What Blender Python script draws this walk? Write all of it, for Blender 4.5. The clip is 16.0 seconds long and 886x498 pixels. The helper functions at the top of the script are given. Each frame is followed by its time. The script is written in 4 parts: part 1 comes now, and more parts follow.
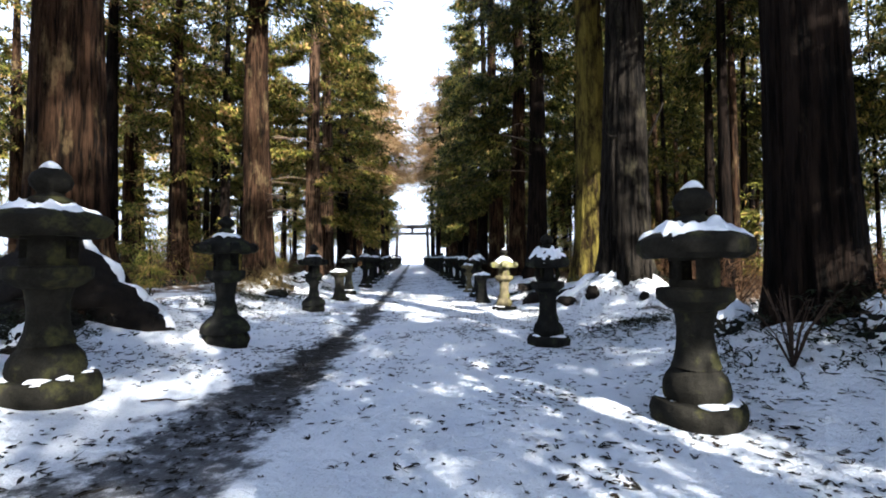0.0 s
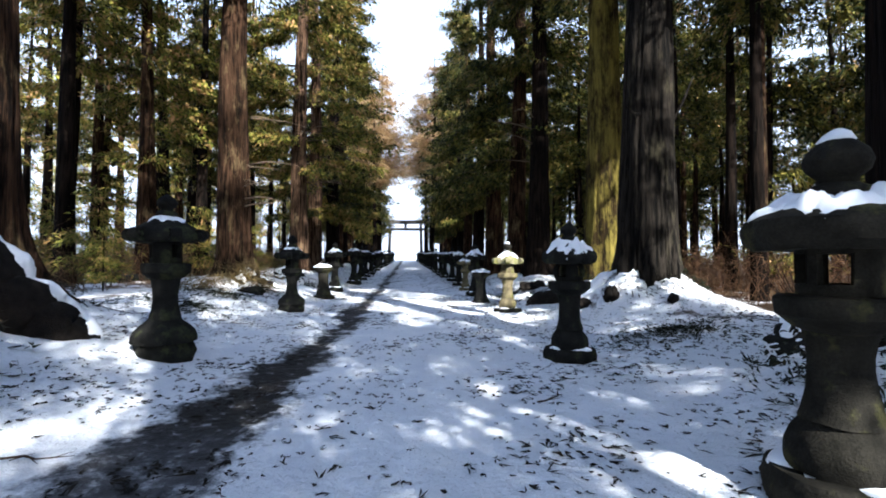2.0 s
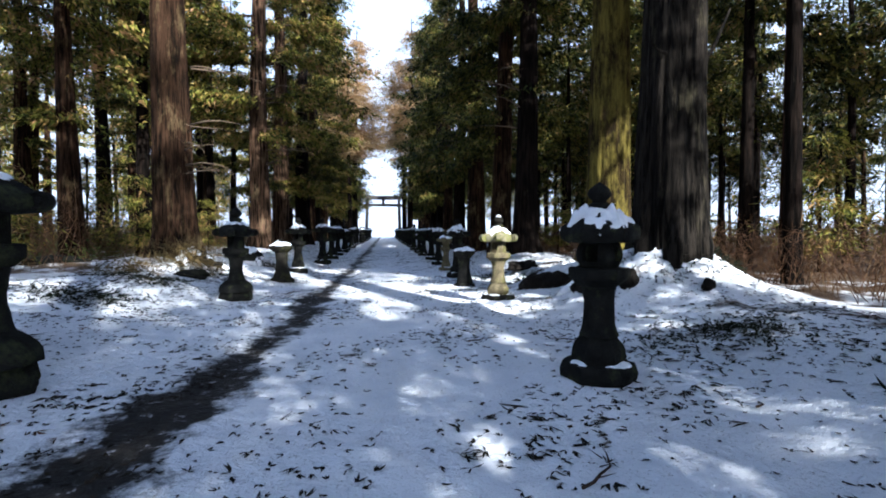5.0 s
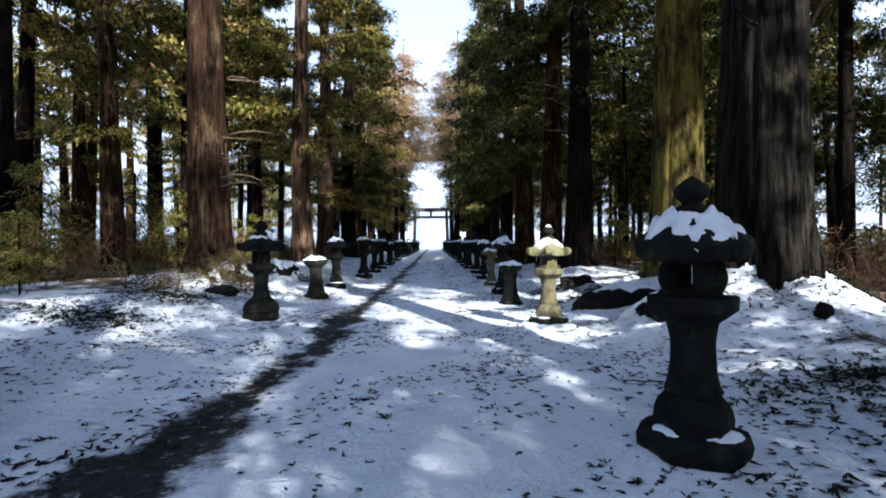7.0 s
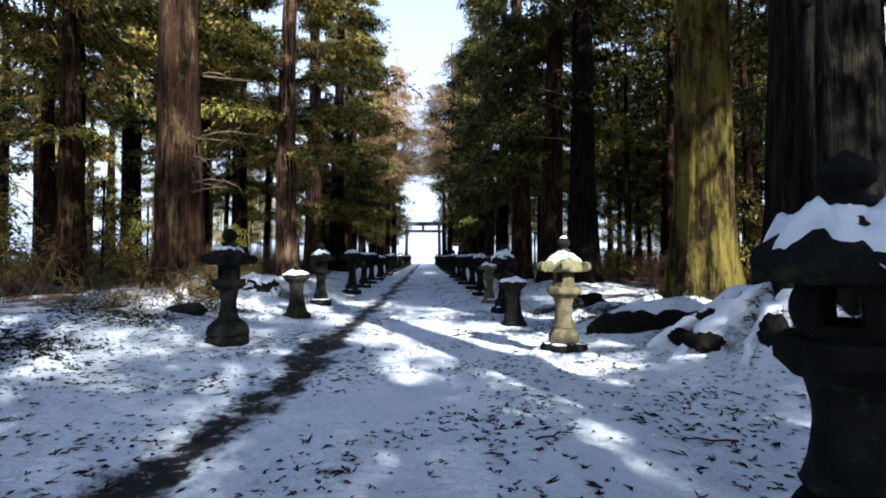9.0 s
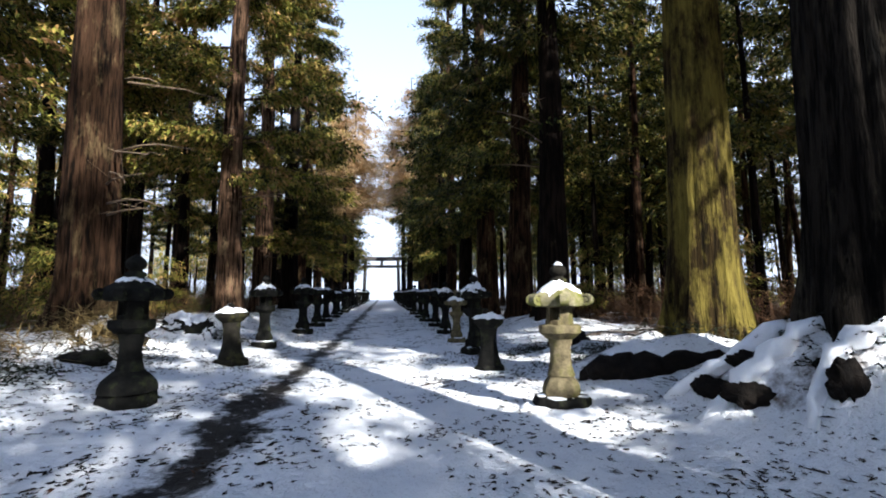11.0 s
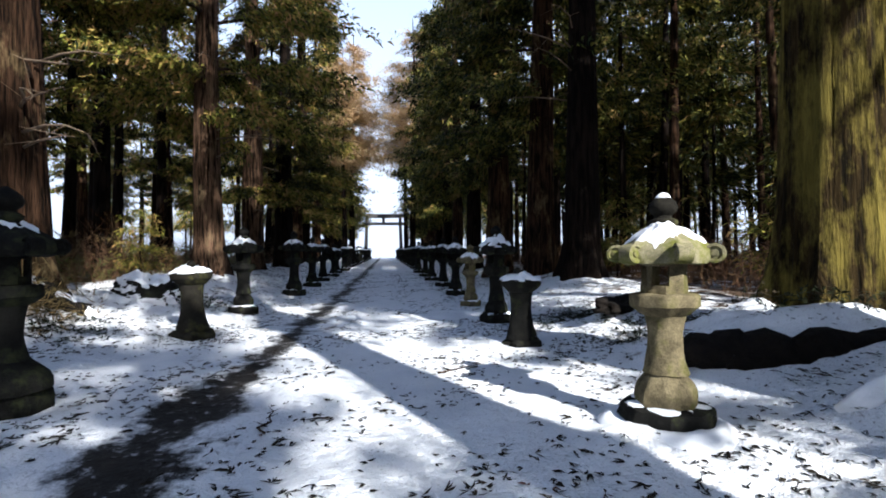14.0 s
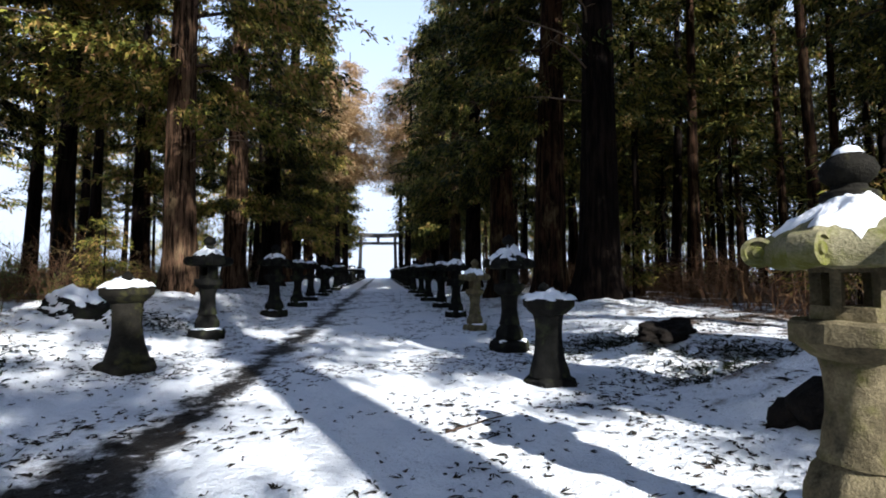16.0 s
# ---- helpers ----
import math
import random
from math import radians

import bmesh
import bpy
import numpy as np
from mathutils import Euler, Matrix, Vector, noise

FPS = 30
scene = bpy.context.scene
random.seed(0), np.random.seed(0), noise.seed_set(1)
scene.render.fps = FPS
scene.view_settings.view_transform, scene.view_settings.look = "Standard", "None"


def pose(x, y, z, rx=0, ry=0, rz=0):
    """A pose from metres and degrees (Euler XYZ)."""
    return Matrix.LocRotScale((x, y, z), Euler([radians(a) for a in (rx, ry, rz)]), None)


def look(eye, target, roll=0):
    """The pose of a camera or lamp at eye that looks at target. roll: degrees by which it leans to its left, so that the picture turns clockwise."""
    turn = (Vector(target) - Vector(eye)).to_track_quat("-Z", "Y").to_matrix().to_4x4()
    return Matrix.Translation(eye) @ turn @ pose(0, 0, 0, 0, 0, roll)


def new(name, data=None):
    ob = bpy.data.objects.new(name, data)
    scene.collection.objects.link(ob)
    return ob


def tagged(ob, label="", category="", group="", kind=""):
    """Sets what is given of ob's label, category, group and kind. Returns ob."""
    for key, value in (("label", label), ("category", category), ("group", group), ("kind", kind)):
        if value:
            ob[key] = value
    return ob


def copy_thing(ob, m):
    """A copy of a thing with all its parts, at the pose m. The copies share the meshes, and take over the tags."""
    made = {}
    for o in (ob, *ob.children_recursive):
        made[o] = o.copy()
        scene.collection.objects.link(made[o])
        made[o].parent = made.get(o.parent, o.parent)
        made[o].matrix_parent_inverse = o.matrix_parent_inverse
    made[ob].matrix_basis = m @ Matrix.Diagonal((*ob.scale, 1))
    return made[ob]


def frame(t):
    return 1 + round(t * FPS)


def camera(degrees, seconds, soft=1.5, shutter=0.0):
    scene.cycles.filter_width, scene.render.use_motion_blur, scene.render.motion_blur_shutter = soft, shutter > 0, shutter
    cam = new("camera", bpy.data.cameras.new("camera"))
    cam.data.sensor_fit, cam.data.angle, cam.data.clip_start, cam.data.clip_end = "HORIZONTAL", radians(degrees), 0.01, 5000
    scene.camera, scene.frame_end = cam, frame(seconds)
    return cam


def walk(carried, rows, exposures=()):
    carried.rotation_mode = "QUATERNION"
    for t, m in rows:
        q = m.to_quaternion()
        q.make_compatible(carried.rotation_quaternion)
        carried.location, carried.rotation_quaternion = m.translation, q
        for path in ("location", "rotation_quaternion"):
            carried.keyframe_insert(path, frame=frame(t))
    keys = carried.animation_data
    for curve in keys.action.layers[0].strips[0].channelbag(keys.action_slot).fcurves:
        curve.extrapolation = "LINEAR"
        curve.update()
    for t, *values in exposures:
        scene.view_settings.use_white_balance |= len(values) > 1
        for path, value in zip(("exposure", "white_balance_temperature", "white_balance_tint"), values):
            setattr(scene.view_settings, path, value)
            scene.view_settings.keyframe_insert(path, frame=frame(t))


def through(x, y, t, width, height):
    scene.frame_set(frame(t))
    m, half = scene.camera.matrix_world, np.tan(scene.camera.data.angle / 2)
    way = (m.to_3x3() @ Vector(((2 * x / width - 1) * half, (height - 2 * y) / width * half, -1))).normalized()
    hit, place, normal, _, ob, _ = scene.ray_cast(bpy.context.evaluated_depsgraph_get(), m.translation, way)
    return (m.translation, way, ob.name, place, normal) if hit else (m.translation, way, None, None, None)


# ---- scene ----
cam = camera(87.0, 16.0, soft=1.85)
PATH = [
    (0, (0.684, -0.115, 1.513), (0.769, 1.882, 1.581), -0.3),
    (0.5, (0.695, 0.281, 1.522), (0.762, 2.279, 1.587), -0.0),
    (1, (0.753, 0.696, 1.483), (0.82, 2.694, 1.558), -0.1),
    (1.5, (0.728, 1.124, 1.486), (0.807, 3.122, 1.554), 0.2),
    (2, (0.693, 1.559, 1.484), (0.807, 3.555, 1.537), 0.3),
    (2.5, (0.656, 1.934, 1.469), (0.827, 3.926, 1.503), 0.3),
    (3, (0.588, 2.31, 1.489), (0.816, 4.297, 1.495), 0.5),
    (5.5, (0.926, 4.019, 1.501), (1.106, 6.011, 1.452), -0.3),
    (6, (1.01, 4.284, 1.509), (1.104, 6.282, 1.471), -0.4),
    (6.5, (1.177, 4.639, 1.551), (1.211, 6.639, 1.52), -0.6),
    (7, (1.13, 4.932, 1.543), (1.125, 6.932, 1.546), -0.2),
    (7.5, (1.202, 5.271, 1.567), (1.192, 7.27, 1.59), -0.7),
    (8, (1.11, 5.569, 1.566), (1.119, 7.569, 1.588), -0.3),
    (10.5, (0.988, 7.383, 1.497), (1.098, 9.371, 1.688), -0.0),
    (11, (0.936, 7.751, 1.508), (1.142, 9.729, 1.726), -0.3),
    (11.5, (0.882, 8.067, 1.515), (1.17, 10.033, 1.743), -0.3),
    (12, (0.919, 8.556, 1.527), (1.253, 10.517, 1.737), -0.7),
    (12.5, (0.878, 8.853, 1.532), (1.213, 10.818, 1.703), -0.4),
    (13, (0.885, 9.313, 1.513), (1.2, 11.285, 1.621), -0.4),
    (13.5, (0.912, 9.719, 1.506), (1.172, 11.701, 1.566), -0.3),
    (14, (0.905, 10.12, 1.481), (1.103, 12.11, 1.52), -0.4),
    (14.5, (0.894, 10.533, 1.383), (1.048, 12.526, 1.442), -0.1),
    (15, (0.919, 10.961, 1.349), (1.07, 12.954, 1.427), 0.2),
    (15.5, (0.9, 11.387, 1.359), (1.081, 13.376, 1.467), 0.3),
    (16, (0.934, 11.804, 1.37), (1.154, 13.787, 1.499), 0.0),
]

EXPOSURES = [(0, 2.05, 5480, 9), (3, 1.84, 5180, 9), (7, 1.56, 5080, 9), (8.5, 1.52, 5080, 9), (11, 1.55, 5420, 10), (13, 1.48, 5360, 10), (16, 1.24, 5320, 10)]
walk(cam, [(t, look(eye, target, roll)) for t, eye, target, roll in PATH], EXPOSURES)

# ---- sky and sun ----
SUN_AZ, SUN_EL = 154.0, 33.0          # degrees clockwise from +y, and above the horizon
world = bpy.data.worlds.new("sky")
scene.world = world
world.use_nodes = True
wn = world.node_tree.nodes
sky = wn.new("ShaderNodeTexSky")
sky.sky_type = "NISHITA"
sky.sun_disc = False
sky.sun_elevation, sky.sun_rotation = radians(SUN_EL), radians(SUN_AZ)
sky.dust_density = 1.5
wn["Background"].inputs["Strength"].default_value = 0.13
# pale winter haze along the whole horizon
up = wn.new("ShaderNodeSeparateXYZ")
world.node_tree.links.new(wn.new("ShaderNodeTexCoord").outputs["Generated"], up.inputs[0])
haze = wn.new("ShaderNodeValToRGB")
haze.color_ramp.elements[0].position, haze.color_ramp.elements[0].color = 0.25, (1, 1, 1, 1)
haze.color_ramp.elements[1].position, haze.color_ramp.elements[1].color = 0.95, (0, 0, 0, 1)
world.node_tree.links.new(up.outputs["Z"], haze.inputs[0])
veil = wn.new("ShaderNodeMix")
veil.data_type = "RGBA"
veil.inputs[7].default_value = (3.6, 3.65, 3.75, 1)
world.node_tree.links.new(haze.outputs[0], veil.inputs[0])
world.node_tree.links.new(sky.outputs[0], veil.inputs[6])
world.node_tree.links.new(veil.outputs[2], wn["Background"].inputs["Color"])
sun_data = bpy.data.lights.new("sun", "SUN")
sun_data.energy, sun_data.angle, sun_data.color = 5.0, radians(0.5), (1.0, 0.89, 0.72)
sun = new("sun", sun_data)
sx, sy, sz = math.sin(radians(SUN_AZ)), math.cos(radians(SUN_AZ)), math.tan(radians(SUN_EL))
sun.matrix_world = look((sx * 60, sy * 60, sz * 60), (0, 0, 0))

# ---- materials ----


def node_kit(name):
    mat = bpy.data.materials.new(name)
    mat.use_nodes = True
    nt = mat.node_tree
    return mat, nt, nt.nodes["Principled BSDF"]


def add(nt, kind, **values):
    n = nt.nodes.new(kind)
    for k, v in values.items():
        n.inputs[k.replace("_", " ")].default_value = v
    return n


def noise_tex(nt, vec, scale, detail=4.0, rough=0.55):
    n = add(nt, "ShaderNodeTexNoise", Scale=scale, Detail=detail, Roughness=rough)
    nt.links.new(vec, n.inputs["Vector"])
    return n.outputs["Fac"]


def ramp(nt, fac, stops):
    n = nt.nodes.new("ShaderNodeValToRGB")
    el = n.color_ramp.elements
    while len(el) < len(stops):
        el.new(0.5)
    for e, (p, c) in zip(el, stops):
        e.position = p
        e.color = (*c, 1) if len(c) == 3 else c
    nt.links.new(fac, n.inputs["Fac"])
    return n.outputs["Color"]


def mix(nt, fac, a, b):
    n = nt.nodes.new("ShaderNodeMix")
    n.data_type = "RGBA"
    for key, val in ((0, fac), (6, a), (7, b)):
        if isinstance(val, (int, float)):
            n.inputs[key].default_value = val
        elif isinstance(val, tuple):
            n.inputs[key].default_value = (*val, 1)
        else:
            nt.links.new(val, n.inputs[key])
    return n.outputs[2]


def math_node(nt, op, a, b=0.0, clamp=False):
    n = nt.nodes.new("ShaderNodeMath")
    n.operation, n.use_clamp = op, clamp
    for key, val in ((0, a), (1, b)):
        if isinstance(val, (int, float)):
            n.inputs[key].default_value = val
        else:
            nt.links.new(val, n.inputs[key])
    return n.outputs[0]


def bump(nt, bsdf, height, strength, distance):
    n = add(nt, "ShaderNodeBump", Strength=strength, Distance=distance)
    nt.links.new(height, n.inputs["Height"])
    nt.links.new(n.outputs[0], bsdf.inputs["Normal"])


def coords(nt, kind="Object", stretch=(1, 1, 1)):
    tc = nt.nodes.new("ShaderNodeTexCoord")
    mp = nt.nodes.new("ShaderNodeMapping")
    mp.inputs["Scale"].default_value = stretch
    nt.links.new(tc.outputs[kind], mp.inputs["Vector"])
    return mp.outputs[0]


def stone_material(name, dark, light, moss, moss_amount):
    mat, nt, b = node_kit(name)
    v = coords(nt)
    col = ramp(nt, noise_tex(nt, v, 5, 8, 0.65), [(0.3, dark), (0.7, light)])
    speck = ramp(nt, noise_tex(nt, v, 70, 3), [(0.35, (0.55, 0.55, 0.55)), (0.6, (1, 1, 1))])
    m = nt.nodes.new("ShaderNodeMix")
    m.data_type, m.blend_type = "RGBA", "MULTIPLY"
    m.inputs[0].default_value = 0.7
    nt.links.new(col, m.inputs[6]), nt.links.new(speck, m.inputs[7])
    patch = ramp(nt, noise_tex(nt, v, 3.2, 6, 0.7), [(0.62 - moss_amount * 0.3, (0, 0, 0)), (0.72 - moss_amount * 0.2, (1, 1, 1))])
    nt.links.new(mix(nt, patch, m.outputs[2], moss), b.inputs["Base Color"])
    b.inputs["Specular IOR Level"].default_value = 0.05
    b.inputs["Roughness"].default_value = 0.85
    h = math_node(nt, "ADD", noise_tex(nt, v, 90, 4), math_node(nt, "MULTIPLY", noise_tex(nt, v, 14, 5), 2.0))
    bump(nt, b, h, 0.6, 0.012)
    return mat


def bark_material(name, dark, light, lichen, lichen_amount):
    mat, nt, b = node_kit(name)
    v = coords(nt, stretch=(11, 11, 0.9))
    fine = coords(nt, stretch=(48, 48, 3.0))
    fibres = noise_tex(nt, v, 1.0, 6, 0.6)
    strands = noise_tex(nt, fine, 1.0, 4, 0.6)
    h = math_node(nt, "ADD", fibres, math_node(nt, "MULTIPLY", strands, 0.5))
    col = ramp(nt, math_node(nt, "MULTIPLY", h, 0.66), [(0.43, dark), (0.56, light)])
    blotch = ramp(nt, noise_tex(nt, coords(nt, stretch=(1.1, 1.1, 0.5)), 1.0, 4, 0.6), [(0.35, (0.45, 0.45, 0.45)), (0.62, (1, 1, 1))])
    mul = nt.nodes.new("ShaderNodeMix")
    mul.data_type, mul.blend_type = "RGBA", "MULTIPLY"
    mul.inputs[0].default_value = 1.0
    nt.links.new(col, mul.inputs[6]), nt.links.new(blotch, mul.inputs[7])
    col = mul.outputs[2]
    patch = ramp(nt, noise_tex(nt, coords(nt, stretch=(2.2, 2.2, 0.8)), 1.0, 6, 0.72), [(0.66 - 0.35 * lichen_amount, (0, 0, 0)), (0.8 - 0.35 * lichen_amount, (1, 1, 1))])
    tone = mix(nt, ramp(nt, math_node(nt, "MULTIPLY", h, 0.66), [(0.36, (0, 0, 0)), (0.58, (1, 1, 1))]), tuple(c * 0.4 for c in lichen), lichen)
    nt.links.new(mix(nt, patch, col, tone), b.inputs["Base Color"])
    b.inputs["Specular IOR Level"].default_value = 0.05
    b.inputs["Roughness"].default_value = 0.9
    bump(nt, b, h, 1.0, 0.09)
    return mat


def leaf_material(name, tones, through, gloss=0.55, spread=1.8):
    mat, nt, b = node_kit(name)
    g = nt.nodes.new("ShaderNodeNewGeometry")
    oi = nt.nodes.new("ShaderNodeObjectInfo")
    tone = math_node(nt, "ADD", math_node(nt, "MULTIPLY", math_node(nt, "SUBTRACT", noise_tex(nt, coords(nt), 1.5, 3, 0.6), 0.5), spread), math_node(nt, "MULTIPLY", g.outputs["Random Per Island"], 1.0 - 0.22 * spread))
    tone = math_node(nt, "ADD", tone, 0.11 * spread, True)
    col = ramp(nt, tone, tones)
    hsv = nt.nodes.new("ShaderNodeHueSaturation")
    nt.links.new(col, hsv.inputs["Color"])
    nt.links.new(math_node(nt, "ADD", math_node(nt, "MULTIPLY", oi.outputs["Random"], 0.5), 0.75), hsv.inputs["Value"])
    nt.links.new(hsv.outputs[0], b.inputs["Base Color"])
    b.inputs["Roughness"].default_value = gloss
    b.inputs["Specular IOR Level"].default_value = 0.08
    tr = nt.nodes.new("ShaderNodeBsdfTranslucent")
    nt.links.new(hsv.outputs[0], tr.inputs["Color"])
    mx = nt.nodes.new("ShaderNodeMixShader")
    mx.inputs[0].default_value = through
    nt.links.new(b.outputs[0], mx.inputs[1]), nt.links.new(tr.outputs[0], mx.inputs[2])
    nt.links.new(mx.outputs[0], nt.nodes["Material Output"].inputs["Surface"])
    return mat


def plain_material(name, a, c, scale, rough, bumpiness=0.4, depth=0.01):
    mat, nt, b = node_kit(name)
    v = coords(nt)
    n = noise_tex(nt, v, scale, 6, 0.6)
    nt.links.new(ramp(nt, n, [(0.32, a), (0.68, c)]), b.inputs["Base Color"])
    b.inputs["Roughness"].default_value = rough
    b.inputs["Specular IOR Level"].default_value = 0.15
    bump(nt, b, noise_tex(nt, v, scale * 6, 4), bumpiness, depth)
    return mat


def ground_material():
    mat, nt, b = node_kit("snowy_ground")
    geo = nt.nodes.new("ShaderNodeNewGeometry")
    pos = geo.outputs["Position"]
    sep = nt.nodes.new("ShaderNodeSeparateXYZ")
    nt.links.new(pos, sep.inputs[0])
    x, y = sep.outputs[0], sep.outputs[1]
    snow = ramp(nt, noise_tex(nt, pos, 1.7, 5), [(0.3, (0.74, 0.75, 0.78)), (0.6, (0.86, 0.86, 0.87))])
    # fine needles and crumbs in the snow
    crumbs = ramp(nt, noise_tex(nt, pos, 38, 4, 0.7), [(0.58, (0, 0, 0)), (0.70, (1, 1, 1))])
    where = ramp(nt, noise_tex(nt, pos, 1.1, 5, 0.65), [(0.36, (0, 0, 0)), (0.60, (0.85, 0.85, 0.85))])
    snow = mix(nt, math_node(nt, "MULTIPLY", crumbs, where), snow, (0.10, 0.075, 0.05))
    # trodden wet track
    bend = math_node(nt, "MULTIPLY", math_node(nt, "MAXIMUM", math_node(nt, "SUBTRACT", y, 25.0), 0.0), -0.02)
    lean = math_node(nt, "MULTIPLY", math_node(nt, "MAXIMUM", math_node(nt, "SUBTRACT", 10.0, y), 0.0), -0.045)
    centre = math_node(nt, "ADD", math_node(nt, "ADD", bend, lean), -0.98)
    wobble = math_node(nt, "MULTIPLY", math_node(nt, "SUBTRACT", noise_tex(nt, pos, 0.55, 2), 0.5), 0.55)
    off = math_node(nt, "ABSOLUTE", math_node(nt, "SUBTRACT", math_node(nt, "SUBTRACT", x, centre), wobble))
    widen = math_node(nt, "MULTIPLY", math_node(nt, "SUBTRACT", 11.5, y), 0.05, True)
    edge = math_node(nt, "ADD", off, math_node(nt, "MULTIPLY", math_node(nt, "SUBTRACT", noise_tex(nt, pos, 2.6, 9, 0.75), 0.5), 1.25))
    near = math_node(nt, "MULTIPLY", math_node(nt, "SUBTRACT", y, 14.6), 0.55)
    pool = math_node(nt, "MULTIPLY", math_node(nt, "SUBTRACT", 1.0, math_node(nt, "MULTIPLY", near, near), True), 0.2)
    gaps = ramp(nt, noise_tex(nt, pos, 0.95, 4, 0.6), [(0.52, (0, 0, 0)), (0.64, (0.2, 0.2, 0.2))])
    edge = math_node(nt, "ADD", math_node(nt, "SUBTRACT", math_node(nt, "SUBTRACT", edge, widen), pool), gaps)
    track = ramp(nt, edge, [(0.14, (1, 1, 1)), (0.36, (0, 0, 0))])
    mud = ramp(nt, noise_tex(nt, pos, 7, 7, 0.7), [(0.3, (0.005, 0.0045, 0.004)), (0.58, (0.018, 0.0155, 0.0135)), (0.7, (0.5, 0.5, 0.53))])
    slush = ramp(nt, noise_tex(nt, pos, 6, 8, 0.72), [(0.32, (0.028, 0.027, 0.028)), (0.52, (0.11, 0.11, 0.118)), (0.66, (0.5, 0.5, 0.53))])
    soil = mix(nt, math_node(nt, "MULTIPLY", math_node(nt, "SUBTRACT", 6.0, y), 0.6, True), mud, slush)
    col = mix(nt, track, snow, soil)
    # bare litter under the trees away from the avenue
    side = math_node(nt, "MULTIPLY", math_node(nt, "SUBTRACT", math_node(nt, "ABSOLUTE", x), 3.6), 0.034, True)
    lit = math_node(nt, "ADD", noise_tex(nt, pos, 0.8, 7, 0.7), side)
    litter_mask = ramp(nt, lit, [(0.63, (0, 0, 0)), (0.72, (1, 1, 1))])
    litter = ramp(nt, noise_tex(nt, pos, 20, 6, 0.7), [(0.3, (0.035, 0.022, 0.014)), (0.7, (0.16, 0.10, 0.055))])
    col = mix(nt, litter_mask, col, litter)
    nt.links.new(col, b.inputs["Base Color"])
    nt.links.new(ramp(nt, track, [(0, (0.7, 0.7, 0.7)), (1, (0.6, 0.6, 0.6))]), b.inputs["Roughness"])
    h = math_node(nt, "ADD", math_node(nt, "MULTIPLY", noise_tex(nt, pos, 7, 6, 0.62), 1.3), math_node(nt, "MULTIPLY", noise_tex(nt, pos, 60, 3), 0.25))
    b.inputs["Specular IOR Level"].default_value = 0.2
    bump(nt, b, h, 0.8, 0.09)
    return mat


M_GROUND = ground_material()
M_SNOW = plain_material("settled_snow", (0.76, 0.77, 0.8), (0.87, 0.87, 0.88), 6, 0.7, 0.5, 0.012)
# lantern stone in shade: two greys lowered to near black
M_STONE_SHADE = stone_material("shade_dark_weathered_stone", (0.006, 0.006, 0.0055), (0.022, 0.021, 0.018), (0.04, 0.044, 0.02), 0.3)
M_STONE_SHADE_GREY = stone_material("shade_grey_weathered_stone", (0.008, 0.0075, 0.006), (0.029, 0.026, 0.02), (0.055, 0.053, 0.02), 0.3)
# the same stone and its mossy roof, lifted pale as sunlight shows them
M_STONE_SUN = stone_material("sunlit_pale_mossy_stone", (0.045, 0.037, 0.021), (0.27, 0.22, 0.125), (0.085, 0.08, 0.025), 0.45)
M_STONE_SUN_MOSS = stone_material("sunlit_moss_covered_stone", (0.13, 0.115, 0.065), (0.33, 0.295, 0.18), (0.12, 0.12, 0.025), 0.6)
# bark lowered to near black for trunks standing in shade
M_BARK_SHADE = bark_material("shade_dark_cedar_bark", (0.0025, 0.002, 0.0015), (0.019, 0.0125, 0.009), (0.06, 0.05, 0.03), 0.12)
# the tan patches on this bark stand for sun flecks
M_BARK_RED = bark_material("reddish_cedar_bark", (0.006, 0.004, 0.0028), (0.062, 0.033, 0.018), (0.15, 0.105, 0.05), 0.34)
# grey bark, also darkened to match its shaded trunk
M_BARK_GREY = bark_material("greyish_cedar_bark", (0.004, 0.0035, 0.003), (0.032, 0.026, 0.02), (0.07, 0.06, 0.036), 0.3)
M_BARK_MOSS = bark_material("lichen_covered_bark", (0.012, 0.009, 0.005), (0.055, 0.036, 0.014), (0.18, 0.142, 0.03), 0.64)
# bark lifted to tan so that its trunks look sunlit
M_BARK_SUN = bark_material("sunlit_tan_cedar_bark", (0.007, 0.0045, 0.003), (0.15, 0.088, 0.052), (0.2, 0.14, 0.075), 0.3)
# root wood held near black, taking in the shade around the roots
M_WOOD_SHADE = plain_material("shade_black_root_wood", (0.003, 0.0025, 0.002), (0.014, 0.010, 0.007), 8, 0.9, 0.9, 0.03)
# leaf ramp holds the light: bright stops for sunlit leaves, near black for shade
M_LEAF_SUN = leaf_material("sunlit_cedar_foliage", [(0.0, (0.008, 0.014, 0.004)), (0.34, (0.05, 0.056, 0.012)), (0.56, (0.25, 0.245, 0.04)), (0.8, (0.40, 0.245, 0.08)), (1.0, (0.55, 0.31, 0.15))], 0.2)
# darker copy of that foliage, for crowns that stand in shade
M_LEAF_SHADE = leaf_material("shaded_cedar_foliage", [(0.0, (0.005, 0.009, 0.003)), (0.42, (0.026, 0.034, 0.009)), (0.74, (0.18, 0.165, 0.032)), (1.0, (0.34, 0.20, 0.08))], 0.2)
M_LEAF_GOLD = leaf_material("autumn_needles", [(0.0, (0.46, 0.28, 0.13)), (0.6, (0.62, 0.42, 0.22)), (1.0, (0.5, 0.42, 0.2))], 0.4)
M_LEAF_DRY = leaf_material("dry_brush", [(0.0, (0.06, 0.032, 0.018)), (0.6, (0.15, 0.08, 0.042)), (1.0, (0.24, 0.15, 0.07))], 0.2)
